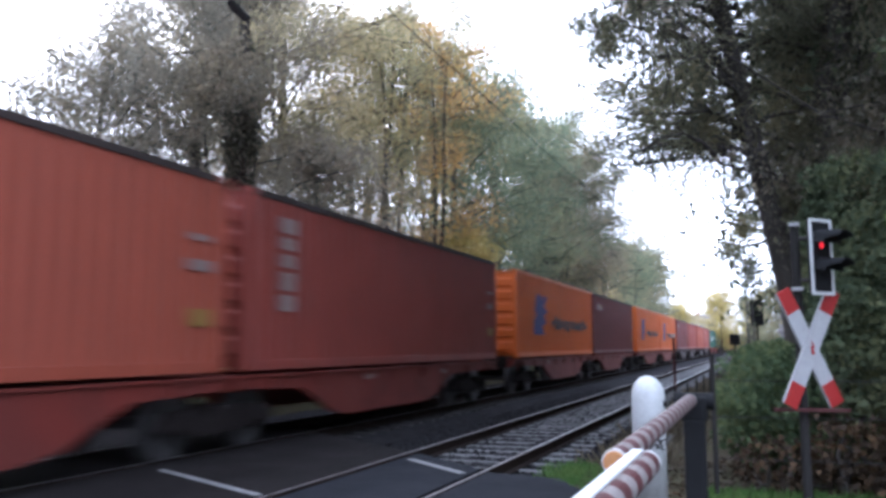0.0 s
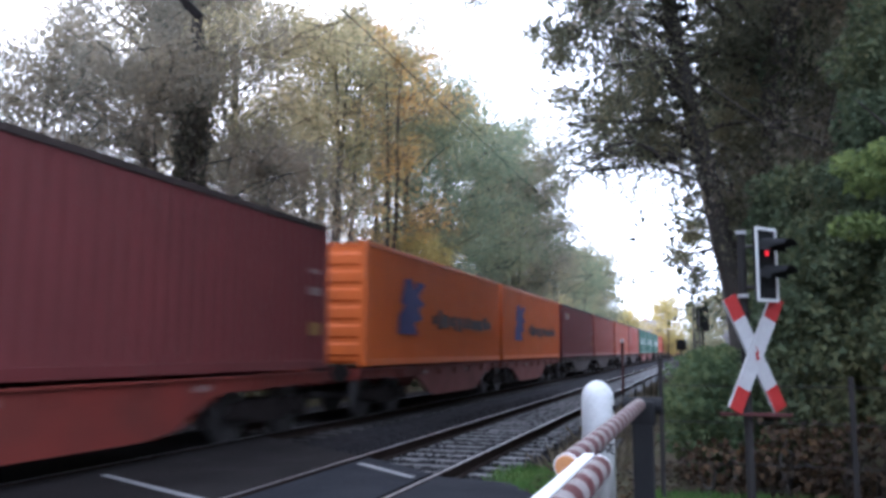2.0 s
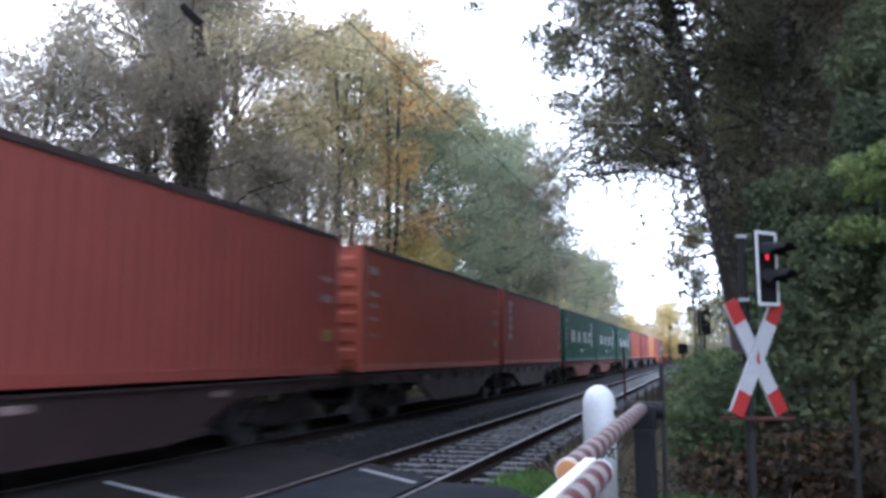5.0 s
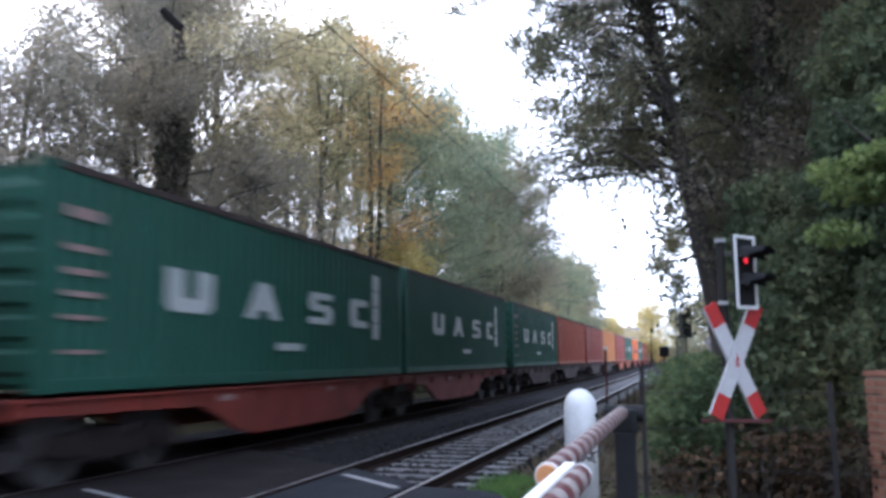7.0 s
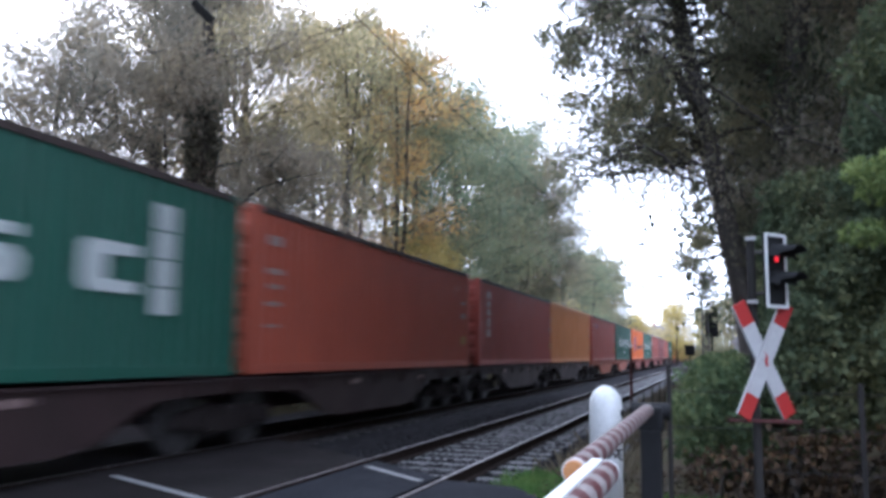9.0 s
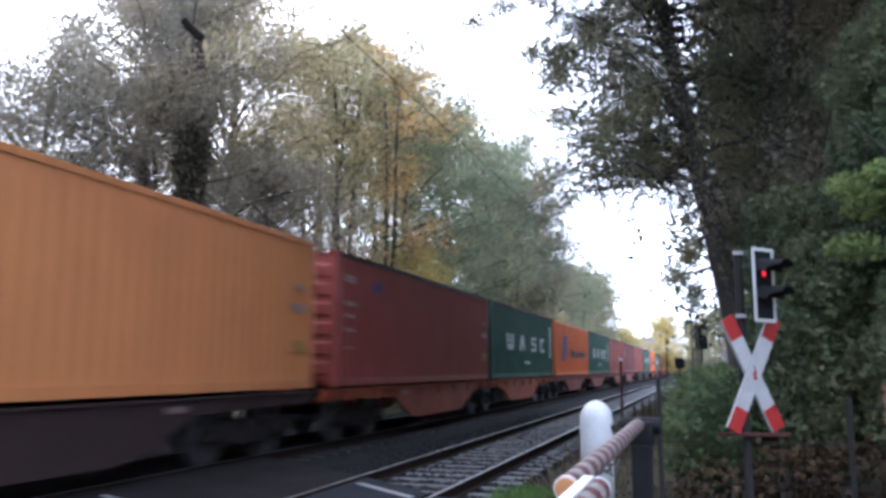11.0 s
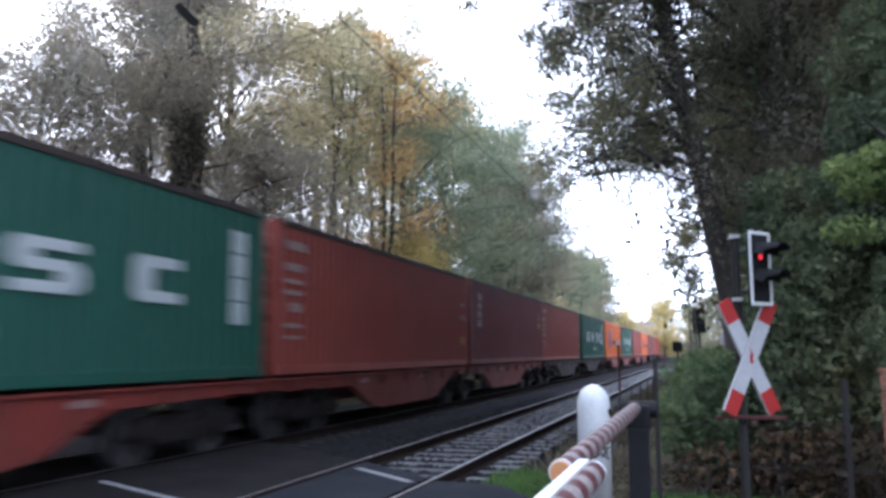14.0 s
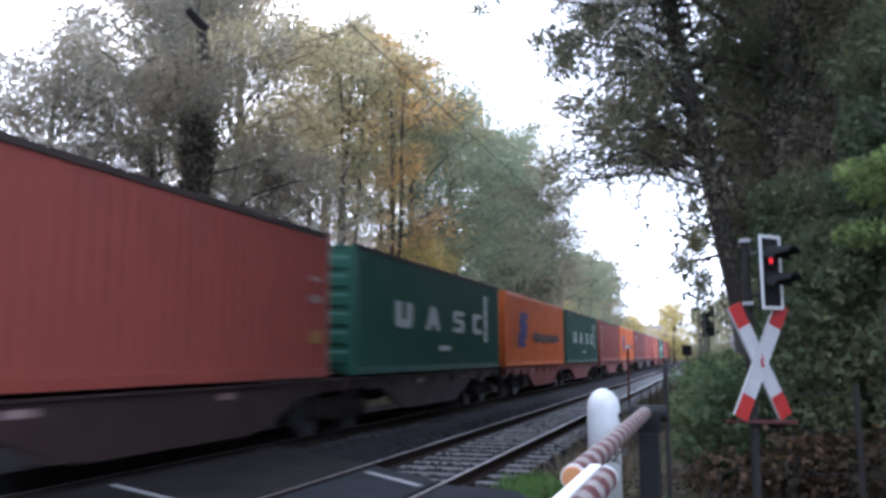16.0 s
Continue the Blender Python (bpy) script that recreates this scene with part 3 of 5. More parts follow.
def marks_blue_sticker(c):
    marks_faint(c)
    bars(c, "sticker", "blue_mark", "small blue sticker", [(1.95, 2.45, 2.02, 2.24)])


def marks_orange(c):
    bm = bmesh.new()
    e = [(2.0, 0.72), (3.45, 0.72), (3.1, 1.0), (3.75, 1.12), (3.45, 1.38), (3.95, 1.5), (3.45, 1.68), (3.95, 2.02), (3.3, 2.05), (3.15, 1.82), (2.9, 2.1), (2.45, 2.05), (2.15, 1.5), (2.4, 1.4), (2.0, 1.15)]
    outline_mark(bm, [(y - BOX_L / 2, z) for y, z in e])
    part("emblem", bm, M["blue_mark"], c, "dark blue angular emblem")
    row = []
    rng = random.Random(8)
    y = 4.6
    while y < 10.5:
        w = rng.uniform(0.3, 0.6)
        lo = 1.0 + rng.uniform(-0.14, 0.05)
        row.append((y, y + w, lo, 1.3 + rng.uniform(-0.06, 0.12)))
        y += w + rng.uniform(0.05, 0.16)
    bars(c, "name_bar", "dark_mark", "dark bar in place of a name", row)


def marks_green(c, bar_at=10.2):
    lo, hi = 1.05, 1.66
    c0 = -0.12
    def put(label, pts):
        shape(c, label, [(y + c0, z) for y, z in pts])
    put("bold white block with a notched top", [(2.45, lo + 0.1), (2.6, lo), (3.45, lo), (3.6, lo + 0.1), (3.6, hi), (3.2, hi), (3.2, lo + 0.2), (2.85, lo + 0.2), (2.85, hi), (2.45, hi)])
    put("bold white wedge with a notched foot", [(4.6, lo), (4.95, lo), (5.02, lo + 0.14), (5.38, lo + 0.14), (5.45, lo), (5.8, lo), (5.4, hi), (5.0, hi)])
    put("bold white stepped block", [(6.95, lo), (7.95, lo), (8.08, lo + 0.1), (8.08, lo + 0.28), (7.95, lo + 0.38), (7.35, lo + 0.38), (7.35, hi - 0.13), (8.05, hi - 0.13), (8.05, hi), (7.1, hi), (6.97, hi - 0.1), (6.97, lo + 0.34), (7.1, lo + 0.25), (7.7, lo + 0.25), (7.7, lo + 0.13), (6.95, lo + 0.13)])
    put("bold white open block", [(9.1, lo), (10.0, lo), (10.0, lo + 0.14), (9.4, lo + 0.16), (9.4, hi - 0.16), (10.0, hi - 0.14), (10.0, hi), (9.1, hi), (9.0, hi - 0.1), (9.0, lo + 0.1)])
    bars(c, "tall_bar", "white_mark", "block of a tall white bar", [(bar_at, bar_at + 0.4, 0.82 + k * 0.37, 0.82 + k * 0.37 + 0.345) for k in range(4)])
    bars(c, "small_bar", "white_mark", "small pale bar", [(5.6, 6.6, 0.53, 0.66)])


def marks_green_front(c):
    marks_green(c)
    bars(c, "code_bar", "dull_mark", "pale bar", [(0.35, 0.95, z, z + h) for z, h in ((0.45, 0.05), (0.85, 0.06), (1.12, 0.07), (1.38, 0.08), (1.66, 0.08), (2.05, 0.14))])


def marks_green_late(c):
    marks_green(c, 11.2)


MASTER = {
    "red": container(M["red"], "weathered red-brown corrugated steel shipping container on a wagon", marks_red),
    "plainred": container(M["red"], "plain red-brown corrugated steel container on a wagon", marks_plain),
    "redwide": container(M["red"], "red-brown steel container with wide worn number bars", marks_wide),
    "redhigh": container(M["maroon"], "dark maroon steel container with a yellow label halfway up", marks_high),
    "brick": container(M["brick"], "orange-red corrugated steel container with dirty streaks", marks_faint),
    "maroon": container(M["maroon"], "dark maroon corrugated steel container with a pale label", marks_maroon),
    "sticker": container(M["red"], "red-brown steel container with a small blue sticker", marks_blue_sticker),
    "orange": container(M["orange"], "bright orange steel container with a dark blue emblem", marks_orange),
    "ochre": container(M["ochre"], "faded orange-brown corrugated steel container", marks_plain),
    "green": container(M["green"], "dark green steel container with bold white shapes", marks_green),
    "greenf": container(M["green"], "dark green container with white shapes and code bars", marks_green_front),
    "greenl": container(M["green"], "dark green container with white shapes and end bar", marks_green_late),
}
# front of each container along the track at the start, and its kind
FRONTS = [-2.45, 10.26, 24.6, 37.15, 51.2, 63.85, 77.0, 89.8, 103.1, 116.0, 129.5, 142.1, 155.75, 168.4, 181.8, 193.8, 207.0, 219.7, 232.6, 244.87, 257.5, 270.05, 282.32, 295.7, 308.9, 321.9]
FRONTS += [321.9 + 12.19 + 1.2 + 25.9 * (k // 2) + 12.8 * (k % 2) for k in range(8)]
KINDS = ["brick", "red", "orange", "maroon", "orange", "orange", "maroon", "plainred", "brick", "red", "greenf", "green", "greenf", "brick", "red", "ochre", "sticker", "greenl", "orange", "greenl", "redwide", "redhigh", "redwide", "green", "orange", "green", "red", "orange", "maroon", "red", "brick", "green", "red", "maroon", "orange"]


def travelled(t):
    return 17.33 * t + 0.0111 * t * t


def bogie(parent, y):
    b = bmesh.new()
    for s in (-1, 1):
        prof = [(-1.35, 0.40), (-1.15, 0.62), (-0.55, 0.66), (-0.3, 0.48), (0.3, 0.48), (0.55, 0.66), (1.15, 0.62), (1.35, 0.40), (1.12, 0.34), (0.68, 0.34), (0.45, 0.28), (-0.45, 0.28), (-0.68, 0.34), (-1.12, 0.34)]
        extrude_profile(b, prof, "x", s * 1.0 - 0.06, s * 1.0 + 0.06)
        for a in (-0.9, 0.9):
            rod(b, (s * 1.03, a, 0.46), (s * 1.17, a, 0.46), 0.14, n=14)
            for k in (-0.2, 0.2):
                rod(b, (s * 1.02, a + k, 0.36), (s * 1.02, a + k, 0.6), 0.06, n=10)
    box(b, (0, 0, 0.55), (2.1, 0.5, 0.2), 0.03)
    box(b, (0, 0, 0.72), (0.6, 0.6, 0.16), 0.02)
    f = part("bogie", b, M["bogie"], parent, "grimy two-axle bogie", at=pose(0, y, 0))
    for a in (-0.9, 0.9):
        w = bmesh.new()
        rod(w, (-0.9, 0, 0), (0.9, 0, 0), 0.08, n=12)
        for s in (-1, 1):
            rod(w, (s * 0.715, 0, 0), (s * 0.85, 0, 0), 0.455, n=28)
            rod(w, (s * 0.69, 0, 0), (s * 0.715, 0, 0), 0.485, n=28)
            for k in range(6):
                t = k * math.pi / 3
                box(w, (s * 0.858, 0.27 * math.cos(t), 0.27 * math.sin(t)), (0.02, 0.1, 0.1), 0.005)
        part("wheelset", w, M["wheel"], f, "worn steel wheels on an axle", at=pose(0, a, 0.455))
    return f


def wagon(mat, label):
    """An articulated flat wagon of two halves on three bogies, one container on each half."""
    w = thing("container_wagon", label, "flat wagon", "wagons of the train")
    half = 12.75
    bm = bmesh.new()
    box(bm, (0, 0, 0), (0.05, 0.05, 0.2), 0.006)
    rib = mesh_of(bm, "stiffener", mat)
    for k in (0, 1):
        y0 = k * half - half + (0.2 if k == 0 else 0.15)
        y1 = y0 + half - 0.35
        a0, a1 = (3.6, 1.75) if k == 0 else (1.75, 3.6)
        for s in (-1, 1):
            bm = bmesh.new()
            prof = [(y0, 1.04), (y1, 1.04), (y1, 0.86), (y1 - a1, 0.80), (y1 - a1 - 0.5, 0.62), (y1 - a1 - 1.1, 0.36), (y1 - a1 - 1.7, 0.27), (y0 + a0 + 1.7, 0.27), (y0 + a0 + 1.1, 0.36), (y0 + a0 + 0.5, 0.62), (y0 + a0, 0.80), (y0, 0.86)]
            extrude_profile(bm, prof, "x", s * 1.13 - 0.05, s * 1.13 + 0.05)
            sill = part("side_sill", bm, mat, w, "fish-bellied side sill")
            bm = bmesh.new()
            box(bm, (s * 1.2, (y0 + y1) / 2, 1.03), (0.06, y1 - y0, 0.035), 0.008)
            part("flange", bm, mat, sill)
            for i in range(8):
                ob = new("stiffener", rib)
                ob.parent = sill
                ob.matrix_basis = pose(s * 1.2, y0 + 0.9 + i * 1.5, 0.91)
            for yy in (y0 + 4.3, y1 - 4.1):
                bm = bmesh.new()
                mark(bm, yy - 0.2, yy + 0.2, 0.85, 0.94, s * 1.183)
                part("data_panel", bm, M["dull_mark"], w, "small data panel on the sill")
        bm = bmesh.new()
        for yy in (y0 + 0.15, y0 + 3.4, (y0 + y1) / 2, y1 - 3.4, y1 - 0.15):
            box(bm, (0, yy, 0.93), (2.2, 0.26, 0.24), 0.02)
        box(bm, (0, (y0 + y1) / 2, 0.86), (0.5, y1 - y0, 0.3), 0.02)
        part("centre_frame", bm, mat, w)
    for y in (-half + 2.1, 0, half - 2.1):
        bogie(w, y)
    for e in (-1, 1):
        for s in (-1, 1):
            bm = bmesh.new()
            rod(bm, (s * 0.875, e * (half - 0.25), 0.98), (s * 0.875, e * (half + 0.11), 0.98), 0.09, n=14)
            rod(bm, (s * 0.875, e * (half + 0.1), 0.98), (s * 0.875, e * (half + 0.14), 0.98), 0.2, n=20)
            part("buffer", bm, M["bogie"], w, "black buffer")
    return w


WAGON = {
    "red": wagon(M["sill_red"], "red articulated flat wagon carrying two containers"),
    "dark": wagon(M["sill_dark"], "grimy dark articulated flat wagon carrying two containers"),
    "orange": wagon(M["sill_orange"], "orange-red articulated flat wagon carrying two containers"),
}
WAGON_KINDS = ["red", "red", "red", "dark", "dark", "red", "dark", "dark", "orange", "red", "red", "dark", "red", "red", "dark", "red", "dark", "red"]

ROLLING = []
used = set()
for i in range(0, len(FRONTS) - 1, 2):
    kind = WAGON_KINDS[i // 2]
    src = WAGON[kind]
    middle = FRONTS[i + 1] - 0.3
    ob = src if ("w", kind) not in used else copy_thing(src, Matrix.Identity(4))
    used.add(("w", kind))
    ROLLING.append((ob, middle, 0.0))
for f, kind in zip(FRONTS, KINDS):
    src = MASTER[kind]
    ob = src if kind not in used else copy_thing(src, Matrix.Identity(4))
    used.add(kind)
    ROLLING.append((ob, f + BOX_L / 2, DECK))


# ---------------------------------------------------------------- crossing furniture
def white_post():
    t = thing("marker_post", "white painted round-topped concrete post beside the track", "post", at=pose(-1.03, 8.34, -0.06))
    bm = bmesh.new()
    prof = [(0.158, 0.0), (0.158, 1.0)]
    for k in range(1, 9):
        a = k * math.pi / 16
        prof.append((0.158 * math.cos(a), 1.03 + 0.185 * math.sin(a)))
    rings = []
    n = 28
    for r, z in prof[:-1]:
        rings.append([bm.verts.new((r * math.cos(2 * math.pi * k / n), r * math.sin(2 * math.pi * k / n), z)) for k in range(n)])
    top = bm.verts.new((0, 0, 1.218))
    for a, b in zip(rings, rings[1:]):
        for k in range(n):
            bm.faces.new((a[k], a[(k + 1) % n], b[(k + 1) % n], b[k]))
    for k in range(n):
        bm.faces.new((rings[-1][k], rings[-1][(k + 1) % n], top))
    bm.faces.new(rings[0][::-1])
    part("body", bm, M["white_paint"], t, smooth=True)
    bm = bmesh.new()
    for k in range(n):
        a, b = 2 * math.pi * k / n, 2 * math.pi * (k + 1) / n
        rod(bm, (0.165 * math.cos(a), 0.165 * math.sin(a), 0.62), (0.165 * math.cos(b), 0.165 * math.sin(b), 0.62), 0.006, n=6)
    rod(bm, (0.17, -0.02, 0.95), (0.0, -0.168, 0.60), 0.006, n=6)
    box(bm, (0.16, -0.04, 0.96), (0.04, 0.04, 0.05), 0.006)
    part("wire_tie", bm, M["dark_metal"], t, "thin dark wire tied round the post")


white_post()


def boom(name, a, b, radius, label, cap_end, stripes, hang):
    """A barrier boom striped in red and white rings along y."""
    a, b = Vector(a), Vector(b)
    t = thing(name, label, "level crossing barrier", "barrier booms", at=Matrix.Translation(a))
    d = b - a
    n = int(d.length / stripes)
    q = d.to_track_quat("Z", "Y").to_matrix().to_4x4()
    for i in range(n):
        bm = bmesh.new()
        taper = 1 + 0.12 * i / n
        s = d * (i / n)
        e = d * ((i + 1) / n)
        rod(bm, s, e, radius * taper, radius * taper, n=24)
        part("stripe", bm, M["boom_white"] if i % 2 else M["boom_red"], t, smooth=False)
    bm = bmesh.new()
    c = Matrix.Translation(-d.normalized() * 0.012) @ q
    bmesh.ops.create_cone(bm, cap_ends=True, segments=28, radius1=radius * 1.04, radius2=radius * 1.04, depth=0.024, matrix=c)
    part("end_ring", bm, M["white_paint"], t, "pale end ring")
    bm = bmesh.new()
    c = Matrix.Translation(-d.normalized() * 0.028) @ q
    bmesh.ops.create_cone(bm, cap_ends=True, segments=28, radius1=radius * 0.86, radius2=radius * 0.9, depth=0.02, matrix=c)
    part("end_cap", bm, M["amber"] if cap_end else M["boom_red"], t, "amber end cap" if cap_end else "dark red end cap")
    if not cap_end:
        bm = bmesh.new()
        box(bm, d / 2 + Vector((-0.012, 0, radius + 0.004)), (0.044, d.length, 0.012), 0.003)
        part("white_rail", bm, M["white_paint"], t, "bright white strip along the top")
    if hang:
        rng = random.Random(4)
        for k in range(7):
            bm = bmesh.new()
            y = d.length * (0.28 + k * 0.035)
            z = -radius - rng.uniform(0.01, 0.06)
            rod(bm, (rng.uniform(0, 0.04), y, z), (rng.uniform(0, 0.05), y + d.length * 0.035, -radius - rng.uniform(0.0, 0.07)), 0.006, n=6)
            part("hanging_wire", bm, M["grey_metal"], t, "thin wire hanging below the boom")
    return t


boom("barrier_boom", (-0.55, 3.40, 0.995), (-0.55, 7.15, 1.0), 0.049, "red and white striped barrier boom with amber end cap, closed", True, 0.125, True)
boom("barrier_boom", (-0.435, 3.46, 0.98), (-0.48, -3.0, 0.98), 0.050, "red and white striped barrier boom with white top strip", False, 0.12, False)


def barrier_stand(at, label):
    t = thing("barrier_stand", label, "barrier machine", at=at)
    bm = bmesh.new()
    box(bm, (0, 0, 0.45), (0.16, 0.24, 0.9), 0.02)
    part("column", bm, M["black"], t)
    bm = bmesh.new()
    box(bm, (0, 0.05, 0.99), (0.2, 0.32, 0.2), 0.03)
    rod(bm, (-0.16, 0, 1.05), (0.16, 0, 1.05), 0.07, n=16)
    part("pivot_head", bm, M["black"], t, "black pivot head holding the boom")
    bm = bmesh.new()
    box(bm, (0, 0, 0.03), (0.42, 0.5, 0.06), 0.015)
    part("base_plate", bm, M["dark_metal"], t)
    for s in (-1, 1):
        bm = bmesh.new()
        rod(bm, (s * 0.16, -0.2, 0.06), (s * 0.16, -0.2, 0.1), 0.025, n=6)
        part("bolt", bm, M["grey_metal"], t, "pale bolt")


barrier_stand(pose(-0.53, 7.3, -0.06), "black barrier machine holding the striped boom")
barrier_stand(pose(-0.50, -3.2, -0.06), "black barrier machine at the road's near side")


def crossing_sign():
    """Diagonal cross sign and light signal on one post."""
    t = thing("crossing_signal", "red and white diagonal cross with lit red light on post", "crossing signal", at=pose(0.39, 8.62, -0.04))
    bm = bmesh.new()
    rod(bm, (-0.03, 0.06, 0), (-0.03, 0.06, 2.66), 0.042, n=18)
    post = part("post", bm, M["dark_metal"], t, "dark weathered steel post", smooth=False)
    for z in (2.0, 2.62):
        bm = bmesh.new()
        rod(bm, (-0.03, 0.06, z), (-0.03, 0.06, z + 0.035), 0.05, n=18)
        box(bm, (-0.03, 0.0, z + 0.017), (0.1, 0.03, 0.03), 0.005)
        part("clamp", bm, M["sign_white"], post, "bright pipe clamp")
    turn = Matrix.Rotation(radians(36), 4, "Z")
    face = Matrix.Translation((0.05, 0, 1.46)) @ turn
    for s in (-1, 1):
        lean = Matrix.Rotation(s * radians(27), 4, "Y")
        for name, lo, hi, mat, lab in (("red_tip", -0.60, -0.37, "sign_red", "red blade tip"), ("white_blade", -0.37, 0.37, "sign_white", "white blade"), ("red_tip", 0.37, 0.60, "sign_red", "red blade tip")):
            bm = bmesh.new()
            box(bm, (0, -0.012 * (s + 1), (lo + hi) / 2), (0.155, 0.02, hi - lo - 0.001), 0.003)
            part(name, bm, M[mat], t, lab, at=face @ lean)
        bm = bmesh.new()
        box(bm, (-0.08, -0.012 * (s + 1), 0), (0.006, 0.03, 1.2), 0.002)
        part("blade_edge", bm, M["sign_white"], t, "pale folded edge", at=face @ lean)
    bm = bmesh.new()
    box(bm, (0.03, -0.03, 0.885), (0.66, 0.05, 0.03), 0.006)
    part("foot_bar", bm, M["boom_red"], t, "dull red bar under the blades", at=Matrix.Rotation(radians(8), 4, "Z"))
    # small red arrow at the crossing of the blades
    bm = bmesh.new()
    extrude_profile(bm, [(-0.012, -0.06), (0.022, -0.06), (0.002, 0.0), (0.024, 0.0), (-0.012, 0.08), (0.0, 0.015), (-0.02, 0.015)], "y", -0.043, -0.039)
    part("arrow", bm, M["sign_red"], t, "small red flash", at=face)
    # light signal
    head = Matrix.Translation((0.175, -0.02, 2.31)) @ Matrix.Rotation(radians(50), 4, "Z")
    bm = bmesh.new()
    box(bm, (0, 0, 0), (0.30, 0.04, 0.70), 0.02)
    panel = part("signal_panel", bm, M["black"], t, "black signal panel", at=head)
    bm = bmesh.new()
    for x in (-0.145, 0.145):
        box(bm, (x, -0.024, 0), (0.032, 0.014, 0.71), 0.004)
    for z in (-0.345, 0.345):
        box(bm, (0, -0.0245, z), (0.30, 0.014, 0.032), 0.004)
    part("white_border", bm, M["white_paint"], panel, "white border of the panel")
    for z, lit in ((0.13, True), (-0.13, False)):
        bm = bmesh.new()
        bmesh.ops.create_uvsphere(bm, u_segments=20, v_segments=10, radius=0.029, matrix=Matrix.Translation((0, -0.03, z - 0.02)) @ Matrix.Diagonal((1, 0.35, 1, 1)))
        part("red_lens" if lit else "amber_lens", bm, red_light if lit else M["black"], panel, "glowing red lens" if lit else "unlit dark lens", smooth=True)
        bm = bmesh.new()
        n = 18
        r0, r1 = 0.13, 0.12
        out, inn = [], []
        for k in range(n + 1):
            a = math.pi * (0.04 + 0.92 * k / n)
            out.append((bm.verts.new((r0 * math.cos(a), -0.02, z + r0 * math.sin(a))), bm.verts.new((r0 * math.cos(a), -0.29 if 0.12 < k / n < 0.88 else -0.15, z + r0 * math.sin(a) - 0.03))))
            inn.append((bm.verts.new((r1 * math.cos(a), -0.02, z + r1 * math.sin(a))), bm.verts.new((r1 * math.cos(a), -0.29 if 0.12 < k / n < 0.88 else -0.15, z + r1 * math.sin(a) - 0.03))))
        for k in range(n):
            bm.faces.new((out[k][0], out[k + 1][0], out[k + 1][1], out[k][1]))
            bm.faces.new((inn[k + 1][0], inn[k][0], inn[k][1], inn[k + 1][1]))
            bm.faces.new((out[k][1], out[k + 1][1], inn[k + 1][1], inn[k][1]))
        part("visor", bm, M["black"], panel, "long black sun visor", smooth=True)
    for z in (2.1, 2.5):
        bm = bmesh.new()
        rod(bm, (-0.03, 0.06, z), (0.2, 0.0, z), 0.018, n=10)
        part("bracket", bm, M["grey_metal"], t)


crossing_sign()


def fence():
    """Low wire fence along the railway, right of the track."""
    t = thing("wire_fence", "dark wire fence with thin metal posts along the railway", "fence")
    pts = [(-0.45, 8.75)] + [(-1.35, 12.0 + 2.5 * i) for i in range(10)]
    for i, (x, y) in enumerate(pts):
        bm = bmesh.new()
        rod(bm, (x, y, -0.2), (x, y, 1.36 if i == 0 else 0.75), 0.024 if i == 0 else 0.014, n=10)
        part("fence_post", bm, M["dark_metal"], t)
    for (xa, ya), (xb, yb) in zip(pts, pts[1:]):
        for z in (0.2, 0.45, 0.7):
            bm = bmesh.new()
            rod(bm, (xa, ya, z), (xb, yb, z), 0.003, n=5)
            part("wire", bm, M["dark_metal"], t, "thin fence wire")
    u = thing("wire_fence", "old fence with dark thin posts among the bushes", "fence")
    for x, y, h in ((1.30, 8.85, 1.3), (2.7, 7.9, 1.3)):
        bm = bmesh.new()
        box(bm, (x, y, h / 2 - 0.1), (0.05, 0.05, h), 0.008)
        part("fence_post", bm, M["dark_metal"], u)
    for z in (0.35, 0.75, 1.1):
        for e in ((2.7, 7.9, z), (-0.45, 8.75, z)):
            bm = bmesh.new()
            rod(bm, (1.30, 8.85, z), e, 0.005, n=5)
            part("wire", bm, M["dark_metal"], u, "thin fence wire")


fence()


def brick_pillar():
    t = thing("brick_pillar", "weathered red and sandy brick gate pillar beside the bushes", "pillar", at=pose(1.9, 8.72, -0.06, 0, 0, 12))
    bm = bmesh.new()
    box(bm, (0, 0, 0.66), (0.46, 0.46, 1.32))
    part("core", bm, M["mortar"], t, "sandy mortar core")
    bm = bmesh.new()
    box(bm, (0, 0, 0), (0.232, 0.11, 0.062), 0.006)
    br = mesh_of(bm, "brick", M["pillar"])
    for r in range(17):
        z = 0.04 + r * 0.076
        for side in range(4):
            for k in (-0.5, 0.5):
                m = Matrix.Rotation(side * math.pi / 2, 4, "Z") @ Matrix.Translation((k * 0.243 + (0.0 if r % 2 else 0.003), -0.182, z))
                ob = new("brick", br)
                ob.parent = t
                ob.matrix_basis = m
    bm = bmesh.new()
    box(bm, (0, 0, 1.345), (0.5, 0.5, 0.05), 0.012)
    part("cap_stone", bm, M["pillar"], t, "flat clay cap")


brick_pillar()

# ---------------------------------------------------------------- overhead line, masts, signals
def wires():
    t = thing("overhead_line", "thin dark overhead contact wire above the near track", "overhead wire")
    bm = bmesh.new()
    rod(bm, (-3.83, -20, 5.3), (-3.83, 55, 5.3), 0.007, n=6)
    rod(bm, (-3.83, 55, 5.3), (-3.83, 200, 5.3), 0.007, n=6)
    part("contact_wire", bm, M["black"], t)
    n = 16
    for y0, y1 in ((-10, 55), (55, 115)):
        p = [(-3.83, y0 + (y1 - y0) * k / n, 6.2 + 0.8 * (2 * k / n - 1) ** 2) for k in range(n + 1)]
        wv, wf = tube_arrays(p, [0.005] * (n + 1), 5)
        o = new("carrying_wire", fast_mesh("carrying_wire", wv, wf, M["black"]))
        o.parent = t


wires()


